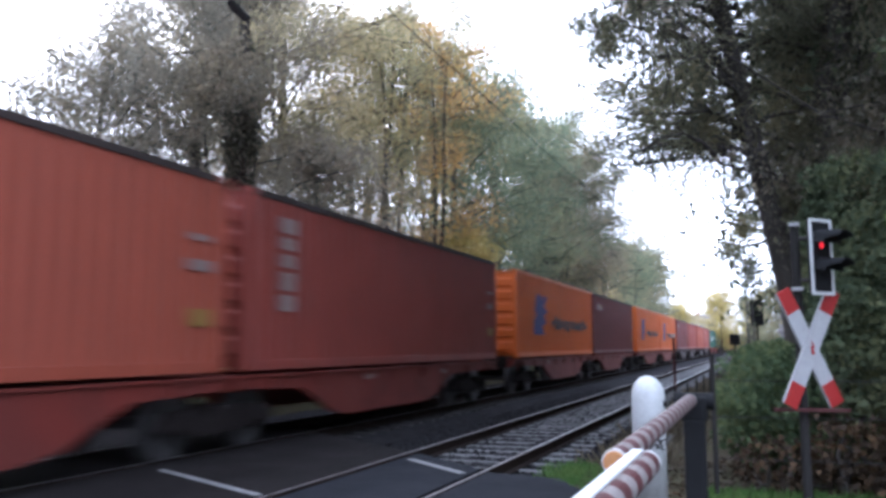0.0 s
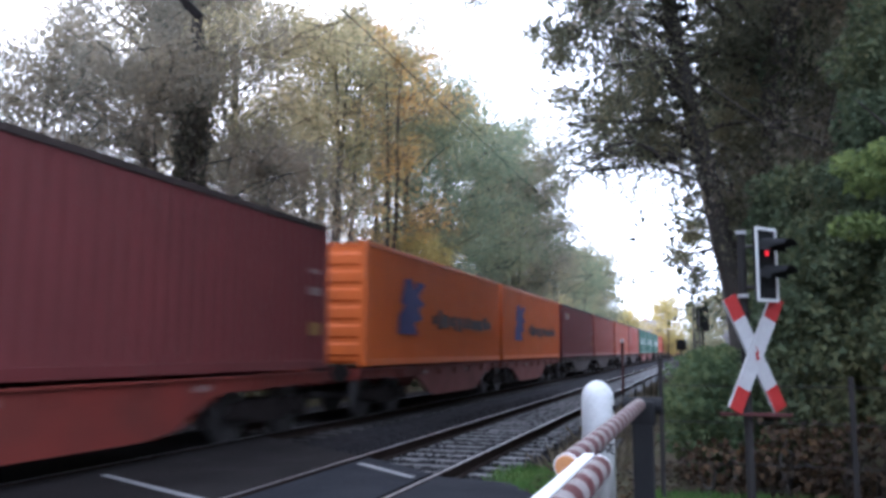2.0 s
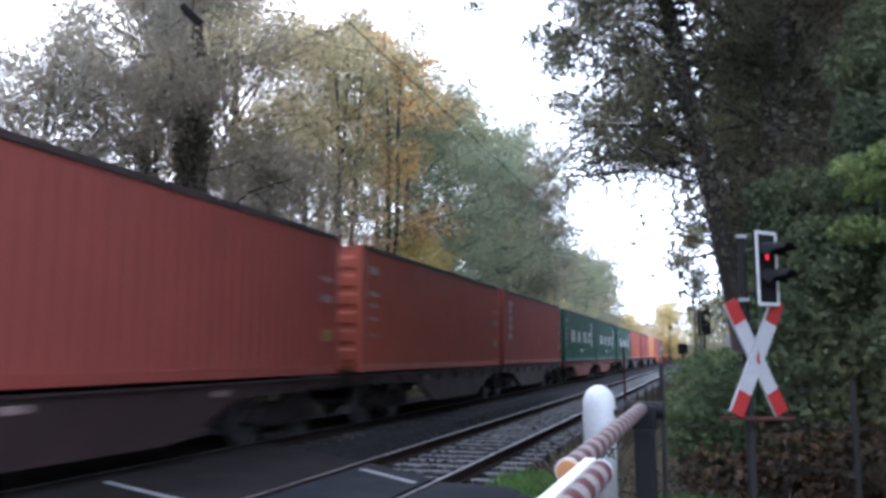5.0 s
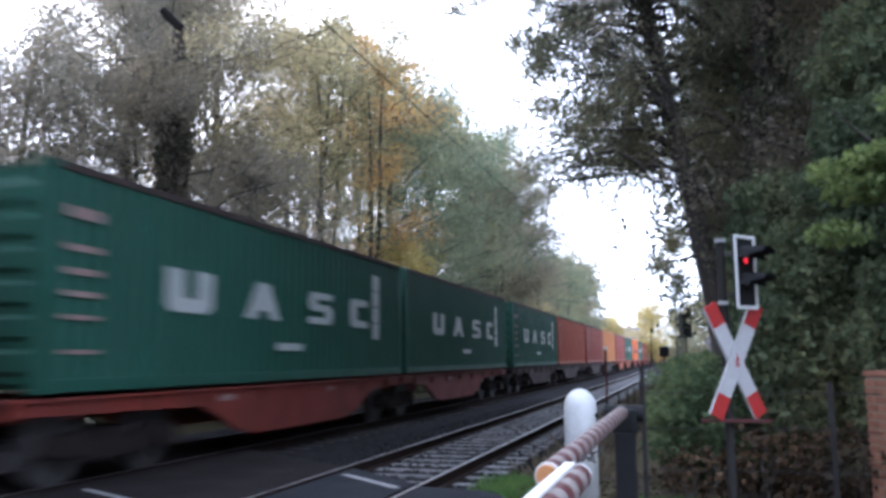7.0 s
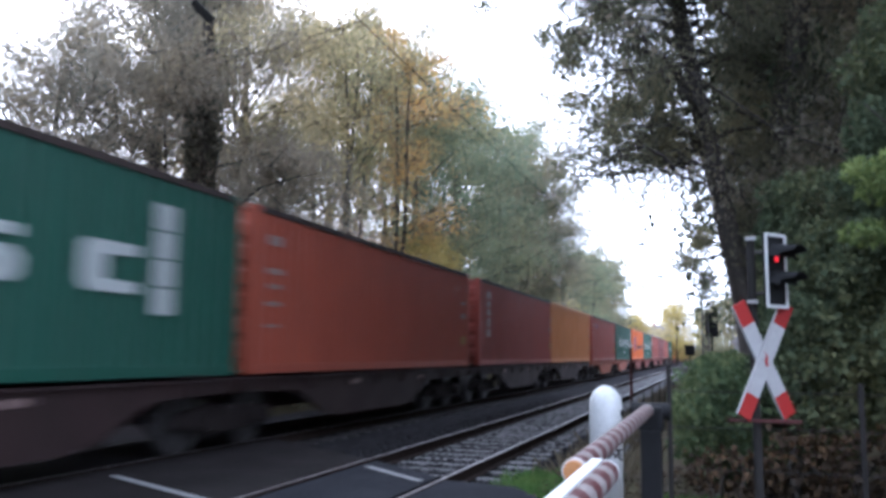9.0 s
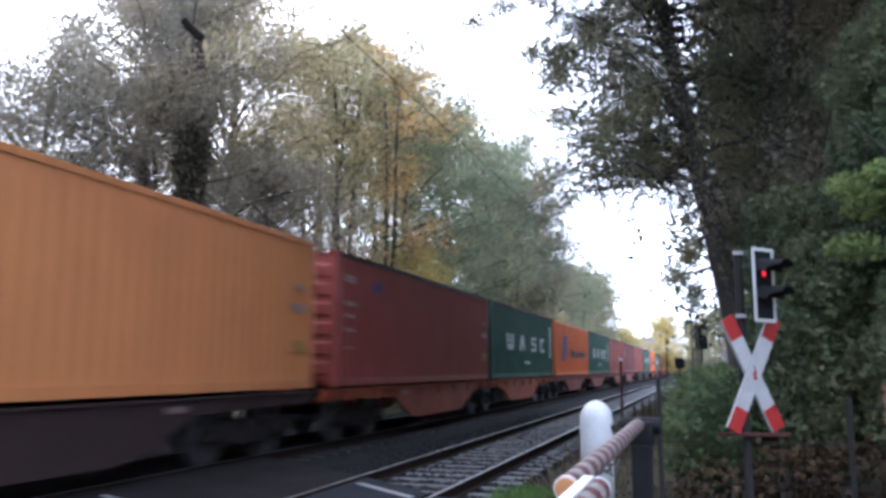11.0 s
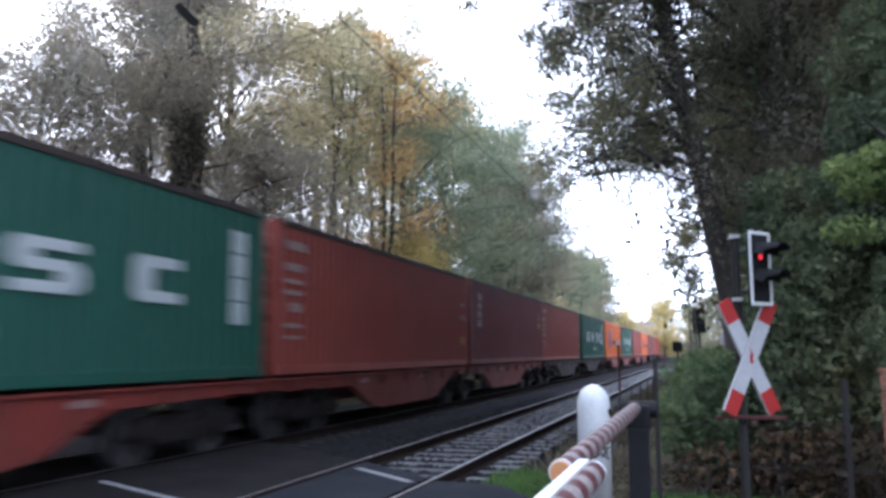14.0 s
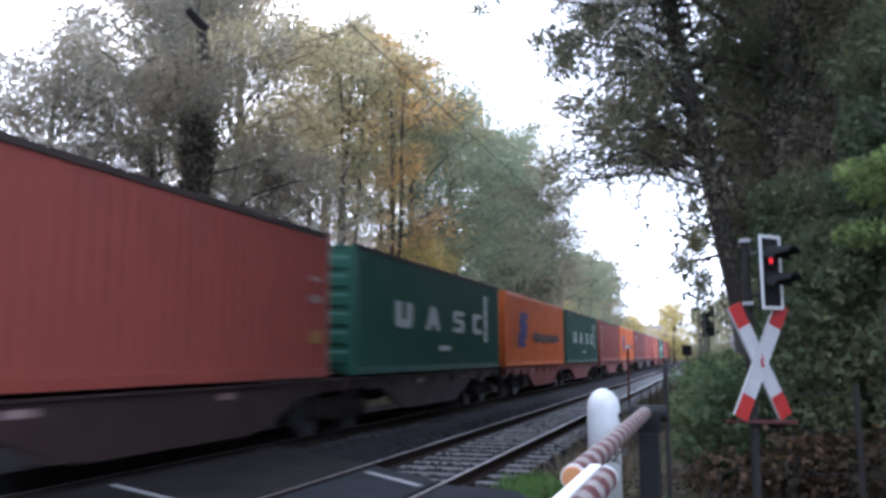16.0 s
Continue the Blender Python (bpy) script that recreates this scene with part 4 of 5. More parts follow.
def lattice_mast(x, y, h, arm, label):
    t = thing("catenary_mast", label, "catenary mast", "catenary masts", at=pose(x, y, -0.3))
    bm = bmesh.new()
    w0, w1 = 0.22, 0.13
    cs = [(-1, -1), (1, -1), (1, 1), (-1, 1)]
    for a, b in cs:
        rod(bm, (a * w0, b * w0, 0), (a * w1, b * w1, h), 0.05, n=6)
    part("leg", bm, M["grey_metal"], t)
    bm = bmesh.new()
    n = int(h / 0.6)
    for i in range(n):
        z0, z1 = h * i / n, h * (i + 1) / n
        a = w0 + (w1 - w0) * i / n
        b = w0 + (w1 - w0) * (i + 1) / n
        for k in range(4):
            c, d = cs[k], cs[(k + 1) % 4]
            if i % 2:
                c, d = d, c
            rod(bm, (c[0] * a, c[1] * a, z0), (d[0] * b, d[1] * b, z1), 0.028, n=5)
    part("bracing", bm, M["grey_metal"], t)
    bm = bmesh.new()
    rod(bm, (0, 0, h - 0.6), (arm, 0, h - 0.1), 0.035, n=8)
    rod(bm, (0, 0, h - 1.9), (arm * 0.95, 0, h - 0.2), 0.03, n=8)
    rod(bm, (arm * 0.25, 0, h - 1.5), (arm, 0, h - 1.75), 0.025, n=8)
    rod(bm, (arm * 0.1, 0, h - 1.72), (arm * 0.28, 0, h - 1.4), 0.08, n=10)
    part("cantilever", bm, M["dark_metal"], t, "dark cantilever arm with insulator")


lattice_mast(-0.48, 55, 7.1, -3.3, "grey steel lattice mast with cantilever arm beside track")
lattice_mast(-11.6, 68, 8.0, 3.2, "grey steel lattice mast behind the train")
lattice_mast(-0.4, 115, 7.5, -3.3, "distant grey steel lattice mast beside the track")


def main_signal():
    t = thing("railway_signal", "black main signal screen on a dark post", "railway signal", at=pose(-0.10, 60, -0.48))
    bm = bmesh.new()
    rod(bm, (0, 0.2, 0), (0, 0.2, 4.6), 0.07, n=10)
    part("post", bm, M["dark_metal"], t)
    bm = bmesh.new()
    box(bm, (0, 0, 4.1), (0.85, 0.2, 1.75), 0.06)
    part("screen", bm, M["black"], t, "black signal screen")
    bm = bmesh.new()
    for z in (3.6, 4.0, 4.5):
        rod(bm, (-0.1, -0.1, z), (-0.1, -0.3, z), 0.13, n=14)
    part("lamp_hood", bm, M["black"], t)
    u = thing("railway_signal", "small dark shunting signal box on a post", "railway signal", at=pose(-1.05, 40, -0.3))
    bm = bmesh.new()
    rod(bm, (0, 0, 0), (0, 0, 1.8), 0.04, n=8)
    part("post", bm, M["dark_metal"], u)
    bm = bmesh.new()
    box(bm, (0, 0, 2.0), (0.44, 0.25, 0.48), 0.05)
    part("signal_box", bm, M["black"], u)
    v = thing("marker_pole", "thin dark red marker pole with pale tip by track", "post", at=pose(-1.95, 21, -0.3))
    bm = bmesh.new()
    rod(bm, (0, 0, 0), (0, 0, 1.95), 0.03, n=8)
    part("pole", bm, M["boom_red"], v)
    bm = bmesh.new()
    box(bm, (0, -0.02, 1.98), (0.08, 0.03, 0.08), 0.01)
    part("reflector", bm, M["white_paint"], v, "pale reflector")


main_signal()


def hanging_lamp():
    t = thing("crossing_lamp", "dark elongated lamp hanging on wires over the crossing", "lamp", at=pose(-6.86, 9.86, 6.31))
    d = Vector((0.22, 0.15, -0.24)).normalized()
    bm = bmesh.new()
    rod(bm, -d * 0.19, d * 0.19, 0.06, 0.05, n=14)
    bmesh.ops.bevel(bm, geom=list(bm.edges), offset=0.01, segments=1, affect="EDGES")
    part("housing", bm, M["dark_metal"], t)
    bm = bmesh.new()
    rod(bm, -d * 0.14 - Vector((0, 0, 0.05)), d * 0.14 - Vector((0, 0, 0.05)), 0.04, n=12)
    part("diffuser", bm, M["dark_metal"], t, "unlit dark diffuser")
    bm = bmesh.new()
    rod(bm, (0, 0, 0.05), (-5, 6, 2.6), 0.008, n=5)
    rod(bm, (0, 0, 0.05), (7, -9, 2.6), 0.008, n=5)
    part("span_wire", bm, M["black"], t, "thin span wire")


hanging_lamp()


def far_house(x, y, w, d, h, label):
    t = thing("house", label, "house", at=pose(x, y, -0.4, 0, 0, 8))
    bm = bmesh.new()
    box(bm, (0, 0, h / 2), (w, d, h))
    wall = part("wall", bm, M["wall"], t)
    bm = bmesh.new()
    extrude_profile(bm, [(-d / 2 - 0.4, h), (d / 2 + 0.4, h), (0, h + d * 0.42)], "x", -w / 2 - 0.3, w / 2 + 0.3)
    part("roof", bm, M["roof"], t, "grey pitched roof")
    for k in range(3):
        for s in range(2):
            bm = bmesh.new()
            box(bm, (-w / 2 + (k + 0.75) * w / 3.5, -d / 2 - 0.01, 1.5 + s * 2.6), (1.1, 0.08, 1.3), 0.02)
            win = part("window", bm, M["white_paint"], t, "white framed window")
            bm = bmesh.new()
            box(bm, (-w / 2 + (k + 0.75) * w / 3.5, -d / 2 - 0.055, 1.5 + s * 2.6), (0.92, 0.02, 1.1))
            part("pane", bm, M["glass"], win, "dark pane")
    bm = bmesh.new()
    box(bm, (w * 0.2, 0, h + d * 0.42), (0.6, 0.6, 1.4), 0.03)
    part("chimney", bm, M["pillar"], t)


far_house(7.5, 112, 9, 8, 3.4, "pale rendered house with grey roof beyond the hedge")
far_house(-14, 185, 10, 8, 5.0, "pale distant house with grey roof beyond the trees")


# ---------------------------------------------------------------- trees and plants
def scatter_trees():
    rng = np.random.default_rng(21)
    kinds = {
        "ivy_oak": (grow(rng, 14.5, 5.2, 0.1, 48, 96000, 0.1, 0.34, clump=0.85), L["dusk"], "tall dull brown-green tree with dark trunk behind the line"),
        "autumn_a": (grow(rng, 16.5, 3.6, 0.55, 34, 30000, 0.105, 0.22, clump=0.8, stems=2), L["autumn"], "tall tree in yellow and olive autumn leaves"),
        "yellow": (grow(rng, 16.5, 4.4, 0.4, 46, 80000, 0.1, 0.26, clump=0.9), L["yellow"], "tall tree turning golden yellow at its top"),
        "slender": (grow(rng, 15.5, 2.6, 0.42, 33, 12000, 0.11, 0.25, clump=0.7, stems=3), L["autumn"], "slender multi-stemmed tree with thin yellowing leaves"),
        "amber": (grow(rng, 15.0, 2.6, 0.28, 36, 15000, 0.11, 0.22, clump=0.6, stems=3), L["amber"], "slender multi-stemmed tree with orange autumn leaves"),
        "green_b": (grow(rng, 13.5, 3.9, 0.2, 40, 46000, 0.11, 0.26, clump=0.85), L["green"], "broad green tree in full leaf behind the line"),
        "dull_b": (grow(rng, 12.5, 3.8, 0.06, 44, 64000, 0.105, 0.26, clump=0.8), L["dull"], "dense dull green tree reaching low to the ground"),
        "dusk_b": (grow(rng, 12.5, 4.2, 0.08, 46, 62000, 0.105, 0.26, clump=0.8), L["dusk"], "dense brownish green tree reaching low to the ground"),
        "shade_b": (grow(rng, 12.5, 3.9, 0.06, 44, 46000, 0.135, 0.26, clump=0.9), L["deep"], "dense dark green tree, darkened to shade the line"),
        "gold": (grow(rng, 10.0, 3.2, 0.1, 28, 20000, 0.16, 0.24, clump=1.0), L["gold"], "golden yellow autumn tree beside the line"),
        "far": (grow(rng, 12.5, 4.2, 0.05, 30, 14000, 0.3, 0.3, clump=1.1), L["dull"], "dense dark green tree, both distant and unseen to block skylight"),
        "bare": (grow(rng, 13.0, 1.1, 0.25, 40, 260, 0.12, 0.1, clump=0.6, stems=4), L["dull"], "slim nearly leafless upright tree beside the line"),
    }
    plan = [
        ("dusk_b", -15.6, 16.8, 0.78, 40), ("ivy_oak", -14.8, 19.8, 0.93, 0), ("yellow", -16.2, 26.0, 1.1, 80), ("dusk_b", -14.0, 24.3, 0.72, 150),
        ("slender", -14.0, 29.5, 1.05, 20), ("slender", -15.5, 33.0, 1.15, 200), ("amber", -14.2, 36.0, 1.2, 120), ("autumn_a", -16.5, 39.5, 1.2, 300), ("green_b", -14.8, 41.5, 1.32, 50), ("gold", -13.3, 37.5, 0.74, 200),
        ("green_b", -15.2, 49.5, 1.4, 170), ("dull_b", -14.0, 57.0, 1.5, 15), ("dull_b", -14.3, 66.0, 1.38, 250), ("dusk_b", -13.6, 61.0, 1.3, 100),
        ("dull_b", -27.0, 22.0, 0.62, 90),
        ("gold", -14.5, 78.0, 0.8, 30), ("green_b", -13.5, 90.0, 1.0, 240), ("far", -14.0, 102.0, 1.15, 100), ("far", -15.0, 118.0, 1.1, 200), ("gold", -6.0, 150.0, 1.1, 0), ("gold", -13.0, 150.0, 0.9, 60), ("far", -22.0, 150.0, 1.0, 300),
        ("far", 3.5, 150.0, 1.0, 10), ("far", -2.0, 190.0, 1.0, 70), ("far", 10.0, 95.0, 1.0, 30), ("gold", -10.5, 200.0, 1.0, 130),
        # right side; the shade_b trees are added to keep skylight off the train
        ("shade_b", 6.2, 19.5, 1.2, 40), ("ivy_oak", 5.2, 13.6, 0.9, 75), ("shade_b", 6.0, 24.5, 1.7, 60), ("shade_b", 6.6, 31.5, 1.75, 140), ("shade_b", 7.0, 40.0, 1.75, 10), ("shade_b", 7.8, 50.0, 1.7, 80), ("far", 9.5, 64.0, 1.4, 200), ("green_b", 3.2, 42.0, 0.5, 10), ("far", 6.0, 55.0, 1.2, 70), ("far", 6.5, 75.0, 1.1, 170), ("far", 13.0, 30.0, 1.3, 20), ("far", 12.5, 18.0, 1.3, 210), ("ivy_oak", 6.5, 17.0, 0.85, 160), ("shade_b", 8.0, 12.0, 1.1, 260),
        # mostly unseen trees around the viewpoint, added to hold back skylight
        ("far", 27.0, 6.0, 1.2, 20), ("far", 17.0, -17.0, 1.2, 110), ("far", 9.0, -24.0, 1.3, 210), ("far", -15.0, -4.0, 1.1, 10), ("far", -14.5, -12.0, 1.1, 310), ("far", 3.5, -27.0, 1.2, 75),
        ("far", -2.0, -26.0, 1.2, 140), ("far", -16.0, -22.0, 1.25, 260), ("bare", -10.6, 73.0, 0.9, 0), ("shade_b", 5.2, 17.5, 1.4, 310), ("far", 25.0, -8.0, 1.3, 40), ("far", -14.5, 3.5, 0.9, 170),
    ]
    first = {}
    for kind, x, y, s, turn in plan:
        arrays, leaf, label = kinds[kind]
        m = pose(x, y, -0.3, 0, 0, turn)
        if kind not in first:
            first[kind] = tree("tree", label, arrays, leaf, Matrix.Identity(4), "trees along the railway")
            first[kind].scale = (s, s, s)
            first[kind].location = (x, y, -0.3)
            first[kind].rotation_euler = (0, 0, radians(turn))
        else:
            c = copy_thing(first[kind], m)
            c.scale = (s, s, s)


scatter_trees()


def ball(rng, n):
    d = rng.normal(size=(n, 3))
    return d * (rng.random(n) ** 0.4 / np.linalg.norm(d, axis=1))[:, None]


def overhanging_tree():
    """The big leaning tree right of the track, whose crown hangs over the line, with an unseen shading canopy added."""
    rng = np.random.default_rng(33)
    trunk = np.array([(0.75, 14, -0.2), (0.62, 14, 1.2), (0.5, 14, 2.3), (0.33, 14, 3.1), (0.17, 14, 3.95), (-0.09, 14, 5.35), (-0.32, 14, 6.75), (-0.5, 14.1, 8.3), (-0.8, 14.2, 10.0), (-0.9, 14.2, 11.5)])
    rad = np.array([0.3, 0.22, 0.19, 0.175, 0.16, 0.14, 0.12, 0.1, 0.08, 0.04])
    wood = [tube_arrays(trunk, rad, 12)]
    second = np.array([(1.25, 14.3, -0.2), (1.2, 14.3, 2.5), (1.15, 14.2, 5.0), (1.5, 14.1, 7.5), (1.8, 14, 10.5)])
    wood.append(tube_arrays(second, [0.34, 0.3, 0.25, 0.18, 0.06], 12))
    tips = []
    for k in range(150):
        z = rng.uniform(2.6, 11.0)
        src = trunk if k % 3 else second
        p = np.array([np.interp(z, src[:, 2], src[:, i]) for i in range(3)])
        ang = rng.uniform(0, 2 * np.pi) if k % 2 else rng.normal() * 0.7 + np.pi
        ln = rng.uniform(1.9, 3.9) * (1.05 if z > 4.2 else 0.85)
        q = [p]
        up = rng.uniform(0.1, 1.1)
        for i in range(6):
            d = np.array([math.cos(ang), math.sin(ang), up - 0.2 * i]) + rng.normal(size=3) * 0.16
            q.append(q[-1] + d / np.linalg.norm(d) * ln / 6)
        q = [e for e in q if e[0] / e[1] > 0.02 or (e[0] / e[1] > -0.195 and (e[2] - 1.46) / e[1] > 0.21)] if k else q
        if len(q) < 3:
            continue
        wood.append(tube_arrays(q, np.linspace(0.045, 0.008, len(q)), 6))
        for e0 in q[1:]:
            tips.append(e0)
            for j in range(3):
                e = e0 + rng.normal(size=3) * (0.5, 0.5, 0.5)
                wood.append(tube_arrays([e0, e], [0.01, 0.004], 3))
                tips.append(e)
    tips = np.array(tips)
    n = 240000
    weight = rng.uniform(0.1, 1.0, len(tips)) ** 2.6 * np.where(tips[:, 0] > 0.3, 2.0, 0.8)
    c = tips[rng.choice(len(tips), n, p=weight / weight.sum())] + ball(rng, n) * (0.46, 0.46, 0.4)
    # drooping lobes at the ends of the limbs over the track
    for k in range(20):
        at = np.array((rng.uniform(-2.75, -0.6), rng.uniform(13.2, 14.8), rng.uniform(4.2, 7.6)))
        c = np.concatenate([c, at + ball(rng, 800) * rng.uniform(0.3, 0.6) * np.array((1.0, 1.0, 0.7))])
        wood.append(tube_arrays([(-0.1, 14, at[2] + 0.5), (at + (-0.1, 14, at[2] + 1.1)) / 2, at], [0.03, 0.02, 0.006], 5))
    # the crown is high over the track and open below
    rise, swing = (c[:, 2] - 1.46) / c[:, 1], c[:, 0] / c[:, 1]
    hem = np.interp(swing, (-0.21, -0.15, -0.125, -0.09, -0.05, 0.0, 0.04), (0.25, 0.18, 0.155, 0.17, 0.14, 0.15, 0.05))
    hem = hem + 0.014 * np.sin(swing * 75) + 0.01 * np.sin(swing * 190 + 1) + 0.009 * rng.normal(size=len(c))
    edge = np.interp(rise, (0.18, 0.28, 0.36, 0.43, 0.6), (-0.15, -0.215, -0.205, -0.185, -0.16)) + 0.014 * np.sin(rise * 75) + 0.009 * np.sin(rise * 170) + 0.008 * rng.normal(size=len(c))
    c = c[(rise > hem) & (swing > edge) & ((rise > 0.1) | (rng.random(len(c)) < 0.3))]
    near = np.interp(c[:, 2], trunk[:, 2], trunk[:, 0])
    c = c[~((np.abs(c[:, 0] * 14 / c[:, 1] - near) < 0.34) & (c[:, 1] < 14) & (rng.random(len(c)) < 0.55))]
    # a low spray beside the trunk and a twig that hangs in high above the line
    for at, size, count in (((-0.35, 13.6, 2.9), (0.3, 0.4, 0.3), 900), ((-0.1, 13.7, 2.6), (0.22, 0.4, 0.3), 600), ((-0.15, 13.7, 3.25), (0.22, 0.3, 0.22), 700), ((-3.75, 13.9, 7.7), (0.35, 0.4, 0.2), 600), ((-3.2, 13.9, 7.9), (0.4, 0.4, 0.25), 800), ((-2.7, 14.0, 8.1), (0.4, 0.4, 0.3), 800)):
        c = np.concatenate([c, ball(rng, count) * size * (1 + 0.3 * rng.normal(size=(count, 1))) + at])
    wood.append(tube_arrays([(0.3, 14, 3.1), (-0.05, 13.8, 3.0), (-0.45, 13.6, 2.95)], [0.03, 0.02, 0.006], 6))
    wood.append(tube_arrays([(-0.5, 14.1, 8.3), (-2.0, 14.0, 8.9), (-3.0, 13.9, 8.35), (-3.9, 13.9, 7.9)], [0.05, 0.03, 0.015, 0.005], 6))
    # unseen canopy, added high overhead to shade the road, track and train
    for k in range(180):
        at = np.array((rng.uniform(-9.5, -0.5), rng.uniform(3.0, 30.0), 0.0))
        at[2] = max(9.0, 2.9 + 0.53 * np.hypot(at[0], at[1])) + rng.uniform(0, 3.0)
        lobe = at + ball(rng, 900) * rng.uniform(0.9, 1.6) * np.array((1.0, 1.0, 0.55))
        c = np.concatenate([c, lobe[(lobe[:, 2] - 1.46) / np.hypot(lobe[:, 0], lobe[:, 1]) > 0.53]])
        if k % 3 == 0 and (at[2] - 2.6) / np.hypot(at[0], at[1]) > 0.53:
            wood.append(tube_arrays([(-0.7, 14.1, 9.6), (at + (-0.7, 14.1, 11.5)) / 2 + (0, 0, 0.8), at], [0.06, 0.04, 0.01], 5))
    high = (c[:, 2] - 1.46) / np.hypot(c[:, 0], c[:, 1]) > 0.53
    lv, lf = leaf_arrays(rng, c, np.where(high, 0.13, 0.05), corners=3)
    t = tree("tree", "big leaning dark-trunked tree overhanging the track, plus added shading canopy", (join_arrays(wood), (lv, lf)), L["grey"], Matrix.Identity(4), "trees along the railway")
    return t


overhanging_tree()


def bush(name, label, blobs, n, size, leaf, seed, category="bush", stems=True):
    """A shrub: leaves thick near the outside of uneven lumps, with stems to the ground."""
    rng = np.random.default_rng(seed)
    blobs = np.array(blobs, float)
    vol = np.prod(blobs[:, 3:6], axis=1) ** 0.67
    pick = rng.choice(len(blobs), n, p=vol / vol.sum())
    d = rng.normal(size=(n, 3))
    d /= np.linalg.norm(d, axis=1)[:, None]
    lump = 1 + 0.16 * np.sin(d[:, :1] * 7 + pick[:, None]) * np.cos(d[:, 1:2] * 6 + 2 * pick[:, None]) + 0.1 * np.sin(d[:, 2:] * 11)
    r = rng.uniform(0.2, 1, (n, 1)) ** 0.33 * lump
    c = blobs[pick, :3] + d * r * blobs[pick, 3:6]
    c = c[c[:, 2] > -0.05]
    lv, lf = leaf_arrays(rng, c, size * 1.15, narrow=0.85, corners=3)
    t = thing(name, label, category)
    b = new("foliage", fast_mesh("foliage", lv, lf, leaf))
    b.parent = t
    if stems:
        for k in range(0, len(blobs)):
            for j in range(3):
                x, y, z = blobs[k, :3]
                e = blobs[k, :3] + rng.normal(size=3) * blobs[k, 3:6] * 0.5
                g = np.array([x + rng.normal() * 0.3, y + rng.normal() * 0.3, -0.1])
                wv, wf = tube_arrays([g, (g + e) / 2 + rng.normal(size=3) * 0.1, e], [0.03, 0.022, 0.008], 6)
                o = new("stem", fast_mesh("stem", wv, wf, M["bark"], True))
                o.parent = t
    return t


# hedge along the line, ivy thicket and the taller growth beside the signal
bush("hedge", "dark green hedge growing along the railway fence", [(0.15, 10.6, 0.7, 0.75, 0.8, 0.72), (0.25, 12.3, 0.75, 0.8, 1.1, 0.75), (0.35, 14.5, 0.7, 0.9, 1.3, 0.75), (0.45, 17.5, 0.7, 1.0, 2.0, 0.75), (0.5, 22, 0.75, 1.1, 3.0, 0.8), (0.6, 28, 0.8, 1.2, 4.0, 0.85)], 52000, 0.07, L["hedge"], 41, "hedge")
thicket = bush("bush", "tall dark ivy thicket behind the crossing signal", [(1.15, 10.4, 1.2, 0.8, 0.8, 1.0), (1.7, 10.6, 2.2, 0.85, 0.8, 1.0), (2.2, 10.2, 3.2, 0.9, 0.9, 1.2), (2.4, 9.6, 1.4, 0.9, 0.8, 1.2), (3.0, 9.4, 2.6, 1.0, 0.9, 1.3), (2.6, 10.6, 4.6, 1.0, 1.0, 1.3), (3.4, 10.4, 5.6, 1.2, 1.1, 1.4), (1.2, 11.6, 2.7, 0.7, 0.8, 1.2)], 95000, 0.064, L["ivy"], 42)
lime_rng = np.random.default_rng(43)
lime_c = np.concatenate([ball(lime_rng, 260) * (0.3, 0.3, 0.13) + (1.25 + 0.1 * k + lime_rng.normal() * 0.1, 8.15 - 0.02 * k, 2.75 + 0.07 * k + lime_rng.normal() * 0.2) for k in range(11)])
lime = new("lime_branch", fast_mesh("lime_branch", *leaf_arrays(lime_rng, lime_c, 0.075), L["lime"]))
lime.parent = thicket
tagged(lime, "bright lime green leaves at the outside")
for e in ((1.5, 8.0, 3.05), (2.05, 7.8, 3.5), (1.35, 8.2, 3.75)):
    wv, wf = tube_arrays([(2.4, 9.8, 2.4), ((2.4 + e[0]) / 2, (9.8 + e[1]) / 2, e[2] - 0.2), e], [0.03, 0.02, 0.006], 6)
    o = new("branch", fast_mesh("branch", wv, wf, M["bark"], True))
    o.parent = thicket
bush("bush", "dry brown undergrowth with dead stems by the fence", [(0.1, 9.6, 0.2, 0.5, 0.5, 0.3), (0.8, 9.5, 0.35, 0.5, 0.4, 0.4), (1.5, 9.2, 0.3, 0.6, 0.4, 0.5), (2.3, 8.7, 0.45, 0.7, 0.4, 0.5)], 2600, 0.06, L["litter"], 44)


bush("bush", "dark thicket of bushes behind the far track", [(-12.6, 6 + 3.2 * k, 0.9 + 0.3 * math.sin(k * 2.1), 1.3, 2.1, 1.5 + 0.4 * math.sin(k * 1.3)) for k in range(24)], 36000, 0.2, L["dull"], 45)


def far_woods():
    """A band of distant woodland that closes the horizon."""
    rng = np.random.default_rng(77)
    n = 14000
    x = rng.uniform(-140, 120, n)
    y = 250 + rng.uniform(-12, 12, n) + 0.1 * np.abs(x)
    top = 8 + 2.5 * np.sin(x * 0.21) + 1.5 * np.sin(x * 0.53 + 1) + 1.2 * np.sin(x * 1.3)
    z = top * rng.random(n) ** 0.7 - 0.4
    v, f = leaf_arrays(rng, np.stack([x, y, z], 1), 1.5, narrow=0.8)
    tagged(new("far_woods", fast_mesh("far_woods", v, f, L["grey"])), "hazy grey-green woodland far along the line", "woods", kind="stuff")


far_woods()


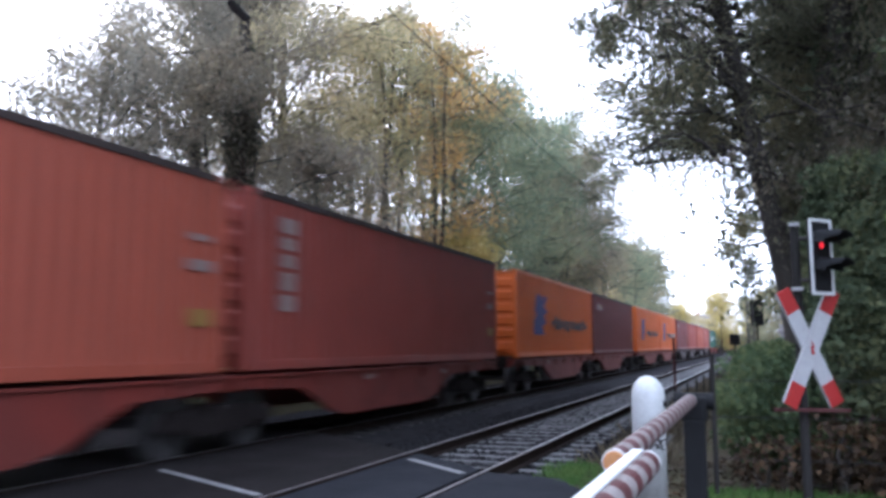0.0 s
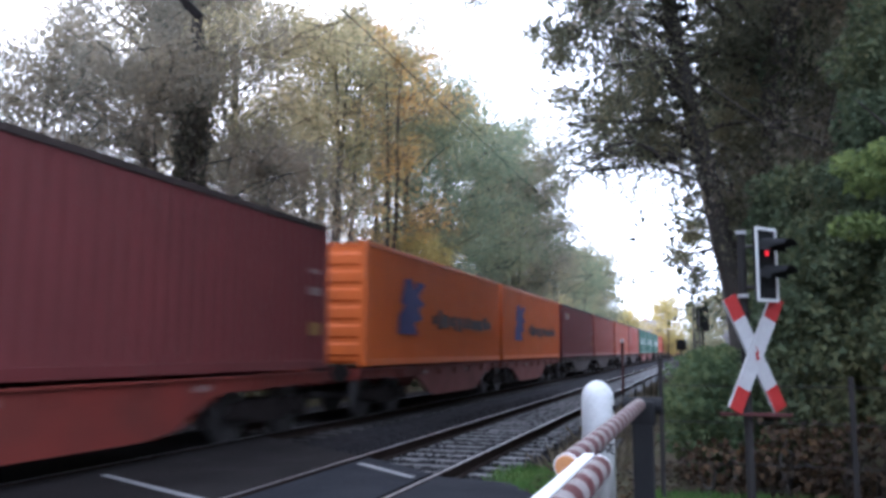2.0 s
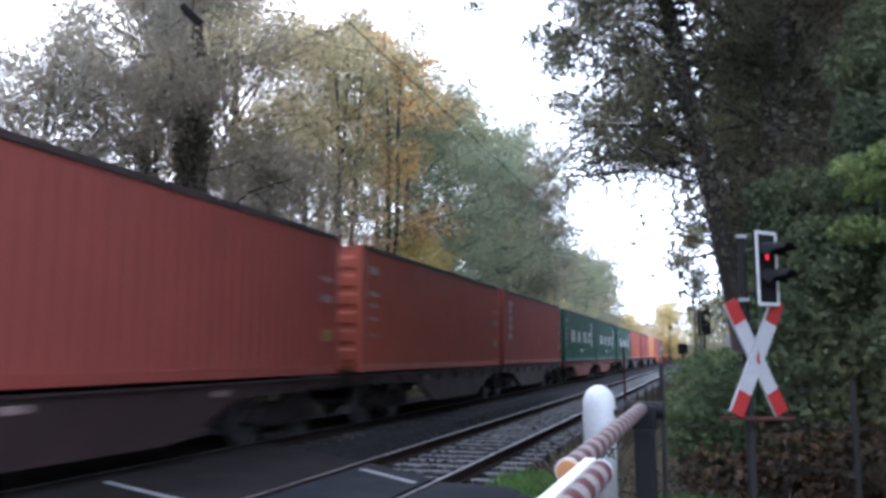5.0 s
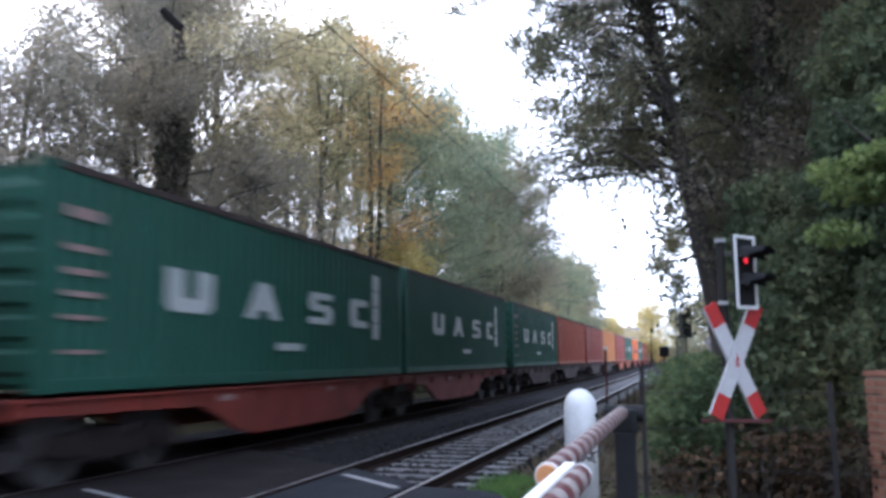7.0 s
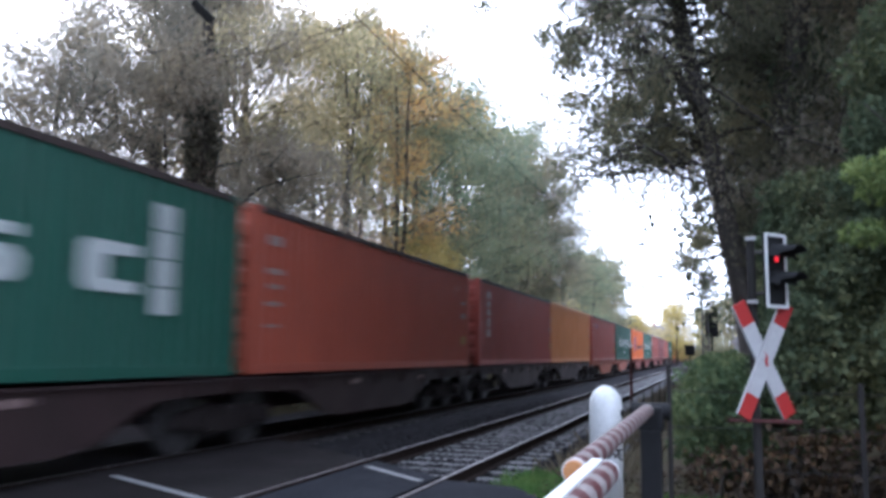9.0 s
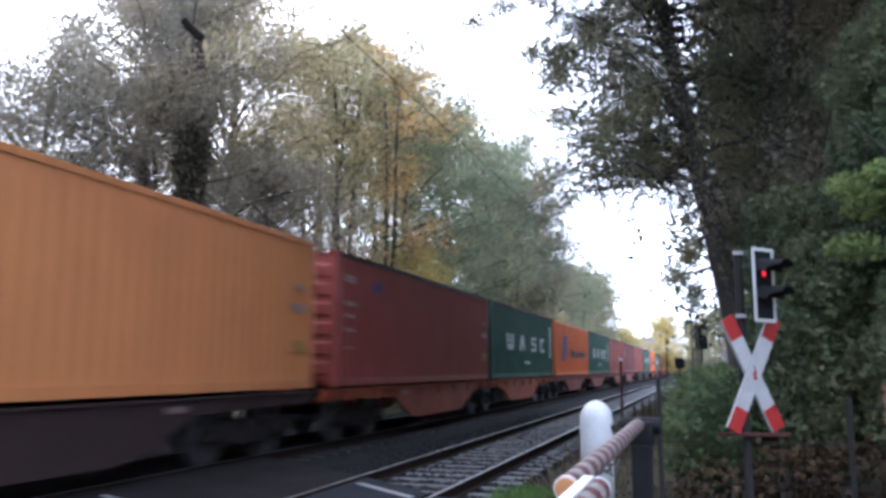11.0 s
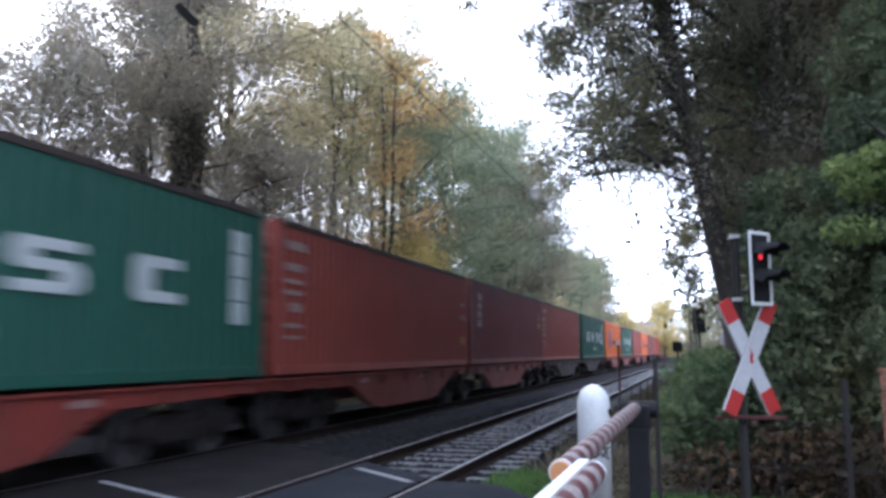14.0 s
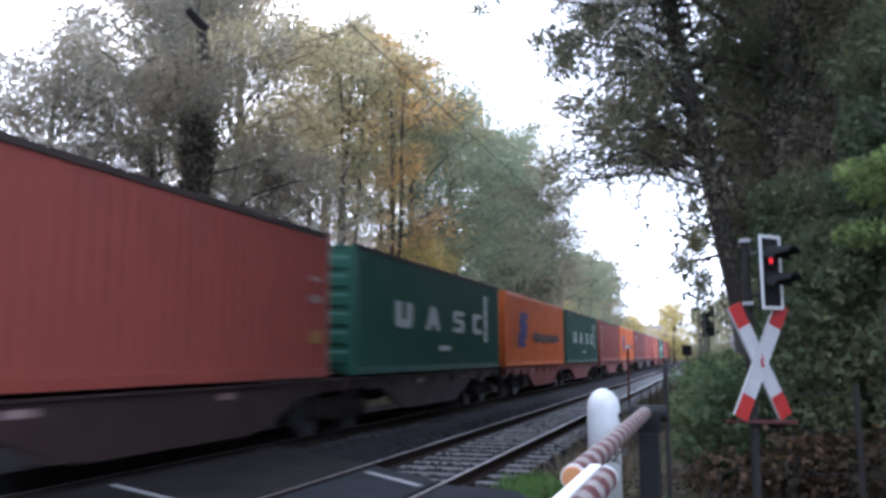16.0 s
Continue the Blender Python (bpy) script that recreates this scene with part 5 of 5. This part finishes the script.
def ivy_column():
    """Ivy wrapped round the thick trunk behind the train."""
    rng = np.random.default_rng(51)
    n = 26000
    a = rng.uniform(0, 2 * np.pi, n)
    z = rng.uniform(0, 10.5, n)
    r = (0.55 + 0.15 * np.sin(z * 1.7) + 0.15 * np.sin(3 * a)) * rng.uniform(0.3, 1.0, n) ** 0.5 * rng.uniform(0.6, 1.5, n) * np.clip(1.2 - z / 14, 0.3, 1)
    c = np.stack([-13.9 + r * np.cos(a), 20.1 + r * np.sin(a), z], 1)
    lv, lf = leaf_arrays(rng, c, 0.14, narrow=0.8)
    wv, wf = tube_arrays([(-13.9, 20.1, -0.3), (-13.9, 20.1, 5), (-13.8, 20.1, 11)], [0.4, 0.32, 0.15], 12)
    tree("tree", "dark ivy-covered trunk rising behind the train", ((wv, wf), (lv, lf)), L["dark_ivy"], Matrix.Identity(4), "trees along the railway")


ivy_column()


def ground_cover():
    rng = np.random.default_rng(61)
    n = 9000
    x = rng.uniform(-1.9, 4.5, n)
    y = rng.uniform(7.3, 11.5, n)
    keep = (y > 7.2 - 0.85 * (x + 0.6)) & (y > 7.6)
    x, y = x[keep], y[keep]
    c = np.stack([x, y, -0.045 + rng.random(len(x)) * 0.03], 1)
    v, f = leaf_arrays(rng, c, 0.075, droop=0.0)
    v[:, 2] = c[:, 2].repeat(4) + (v[:, 2] - c[:, 2].repeat(4)) * 0.35
    ob = new("fallen_leaves", fast_mesh("fallen_leaves", v, f, L["litter"]))
    tagged(ob, "brown and yellow fallen leaves on the verge", "leaves", kind="stuff")

    def blades(name, label, x, y, z, h, w, leaf):
        n = len(x)
        a = rng.uniform(0, 6.28, n)
        dx, dy = np.cos(a) * w, np.sin(a) * w
        lx, ly = rng.normal(size=n) * h * 0.35, rng.normal(size=n) * h * 0.35
        hh = h * rng.uniform(0.5, 1.3, n)
        v = np.stack([np.stack([x - dx, y - dy, z], 1), np.stack([x + dx, y + dy, z], 1), np.stack([x + dx * 0.6 + lx * 0.4, y + dy * 0.6 + ly * 0.4, z + hh * 0.6], 1), np.stack([x + lx, y + ly, z + hh], 1)], 1).reshape(-1, 3)
        ob = new(name, fast_mesh(name, v, np.arange(4 * n).reshape(n, 4), leaf))
        tagged(ob, label, "grass", kind="stuff")

    n = 9000
    x = rng.normal(size=n) * 0.35 - 1.75
    y = rng.uniform(8.5, 11.0, n)
    keep = (y > 8.55 - 1.1 * (x + 1.6)) & (x > -2.6) & (x < -1.1)
    blades("grass", "fresh green grass tuft at the road's edge", x[keep], y[keep], np.full(keep.sum(), -0.12), 0.11, 0.005, L["grass"])
    n = 6000
    x = rng.normal(size=n) * 0.28 - 1.55
    y = rng.uniform(10.5, 40, n)
    blades("dry_weeds", "grey dry weeds between ballast and fence", x, y, np.full(n, -0.15), 0.3, 0.008, L["dry"])
    n = 3000
    x = rng.uniform(-0.6, 1.5, n)
    y = rng.uniform(8.3, 9.2, n)
    blades("grass", "sparse green grass among fallen leaves by sign", x, y, np.full(n, -0.06), 0.1, 0.005, L["grass"])


ground_cover()


# ---------------------------------------------------------------- movement
def motions():
    times = (0, 4, 8, 12, 16)
    for ob, s, z in ROLLING:
        walk(ob, [(t, pose(TRACK_FAR, s - travelled(t), z)) for t in times])
    # wheels roll on the rails
    turn = math.degrees(1 / 0.455)
    ticks = [k / 30 for k in range(0, 481)]
    for ob, s, z in ROLLING:
        if not ob.name.startswith("container_wagon"):
            continue
        if s > 330 or s < -20:
            continue
        for axle in [o for o in ob.children_recursive if o.name.startswith("wheelset")]:
            p = axle.location.copy()
            walk(axle, [(t, pose(p.x, p.y, p.z, turn * travelled(t))) for t in ticks])


motions()
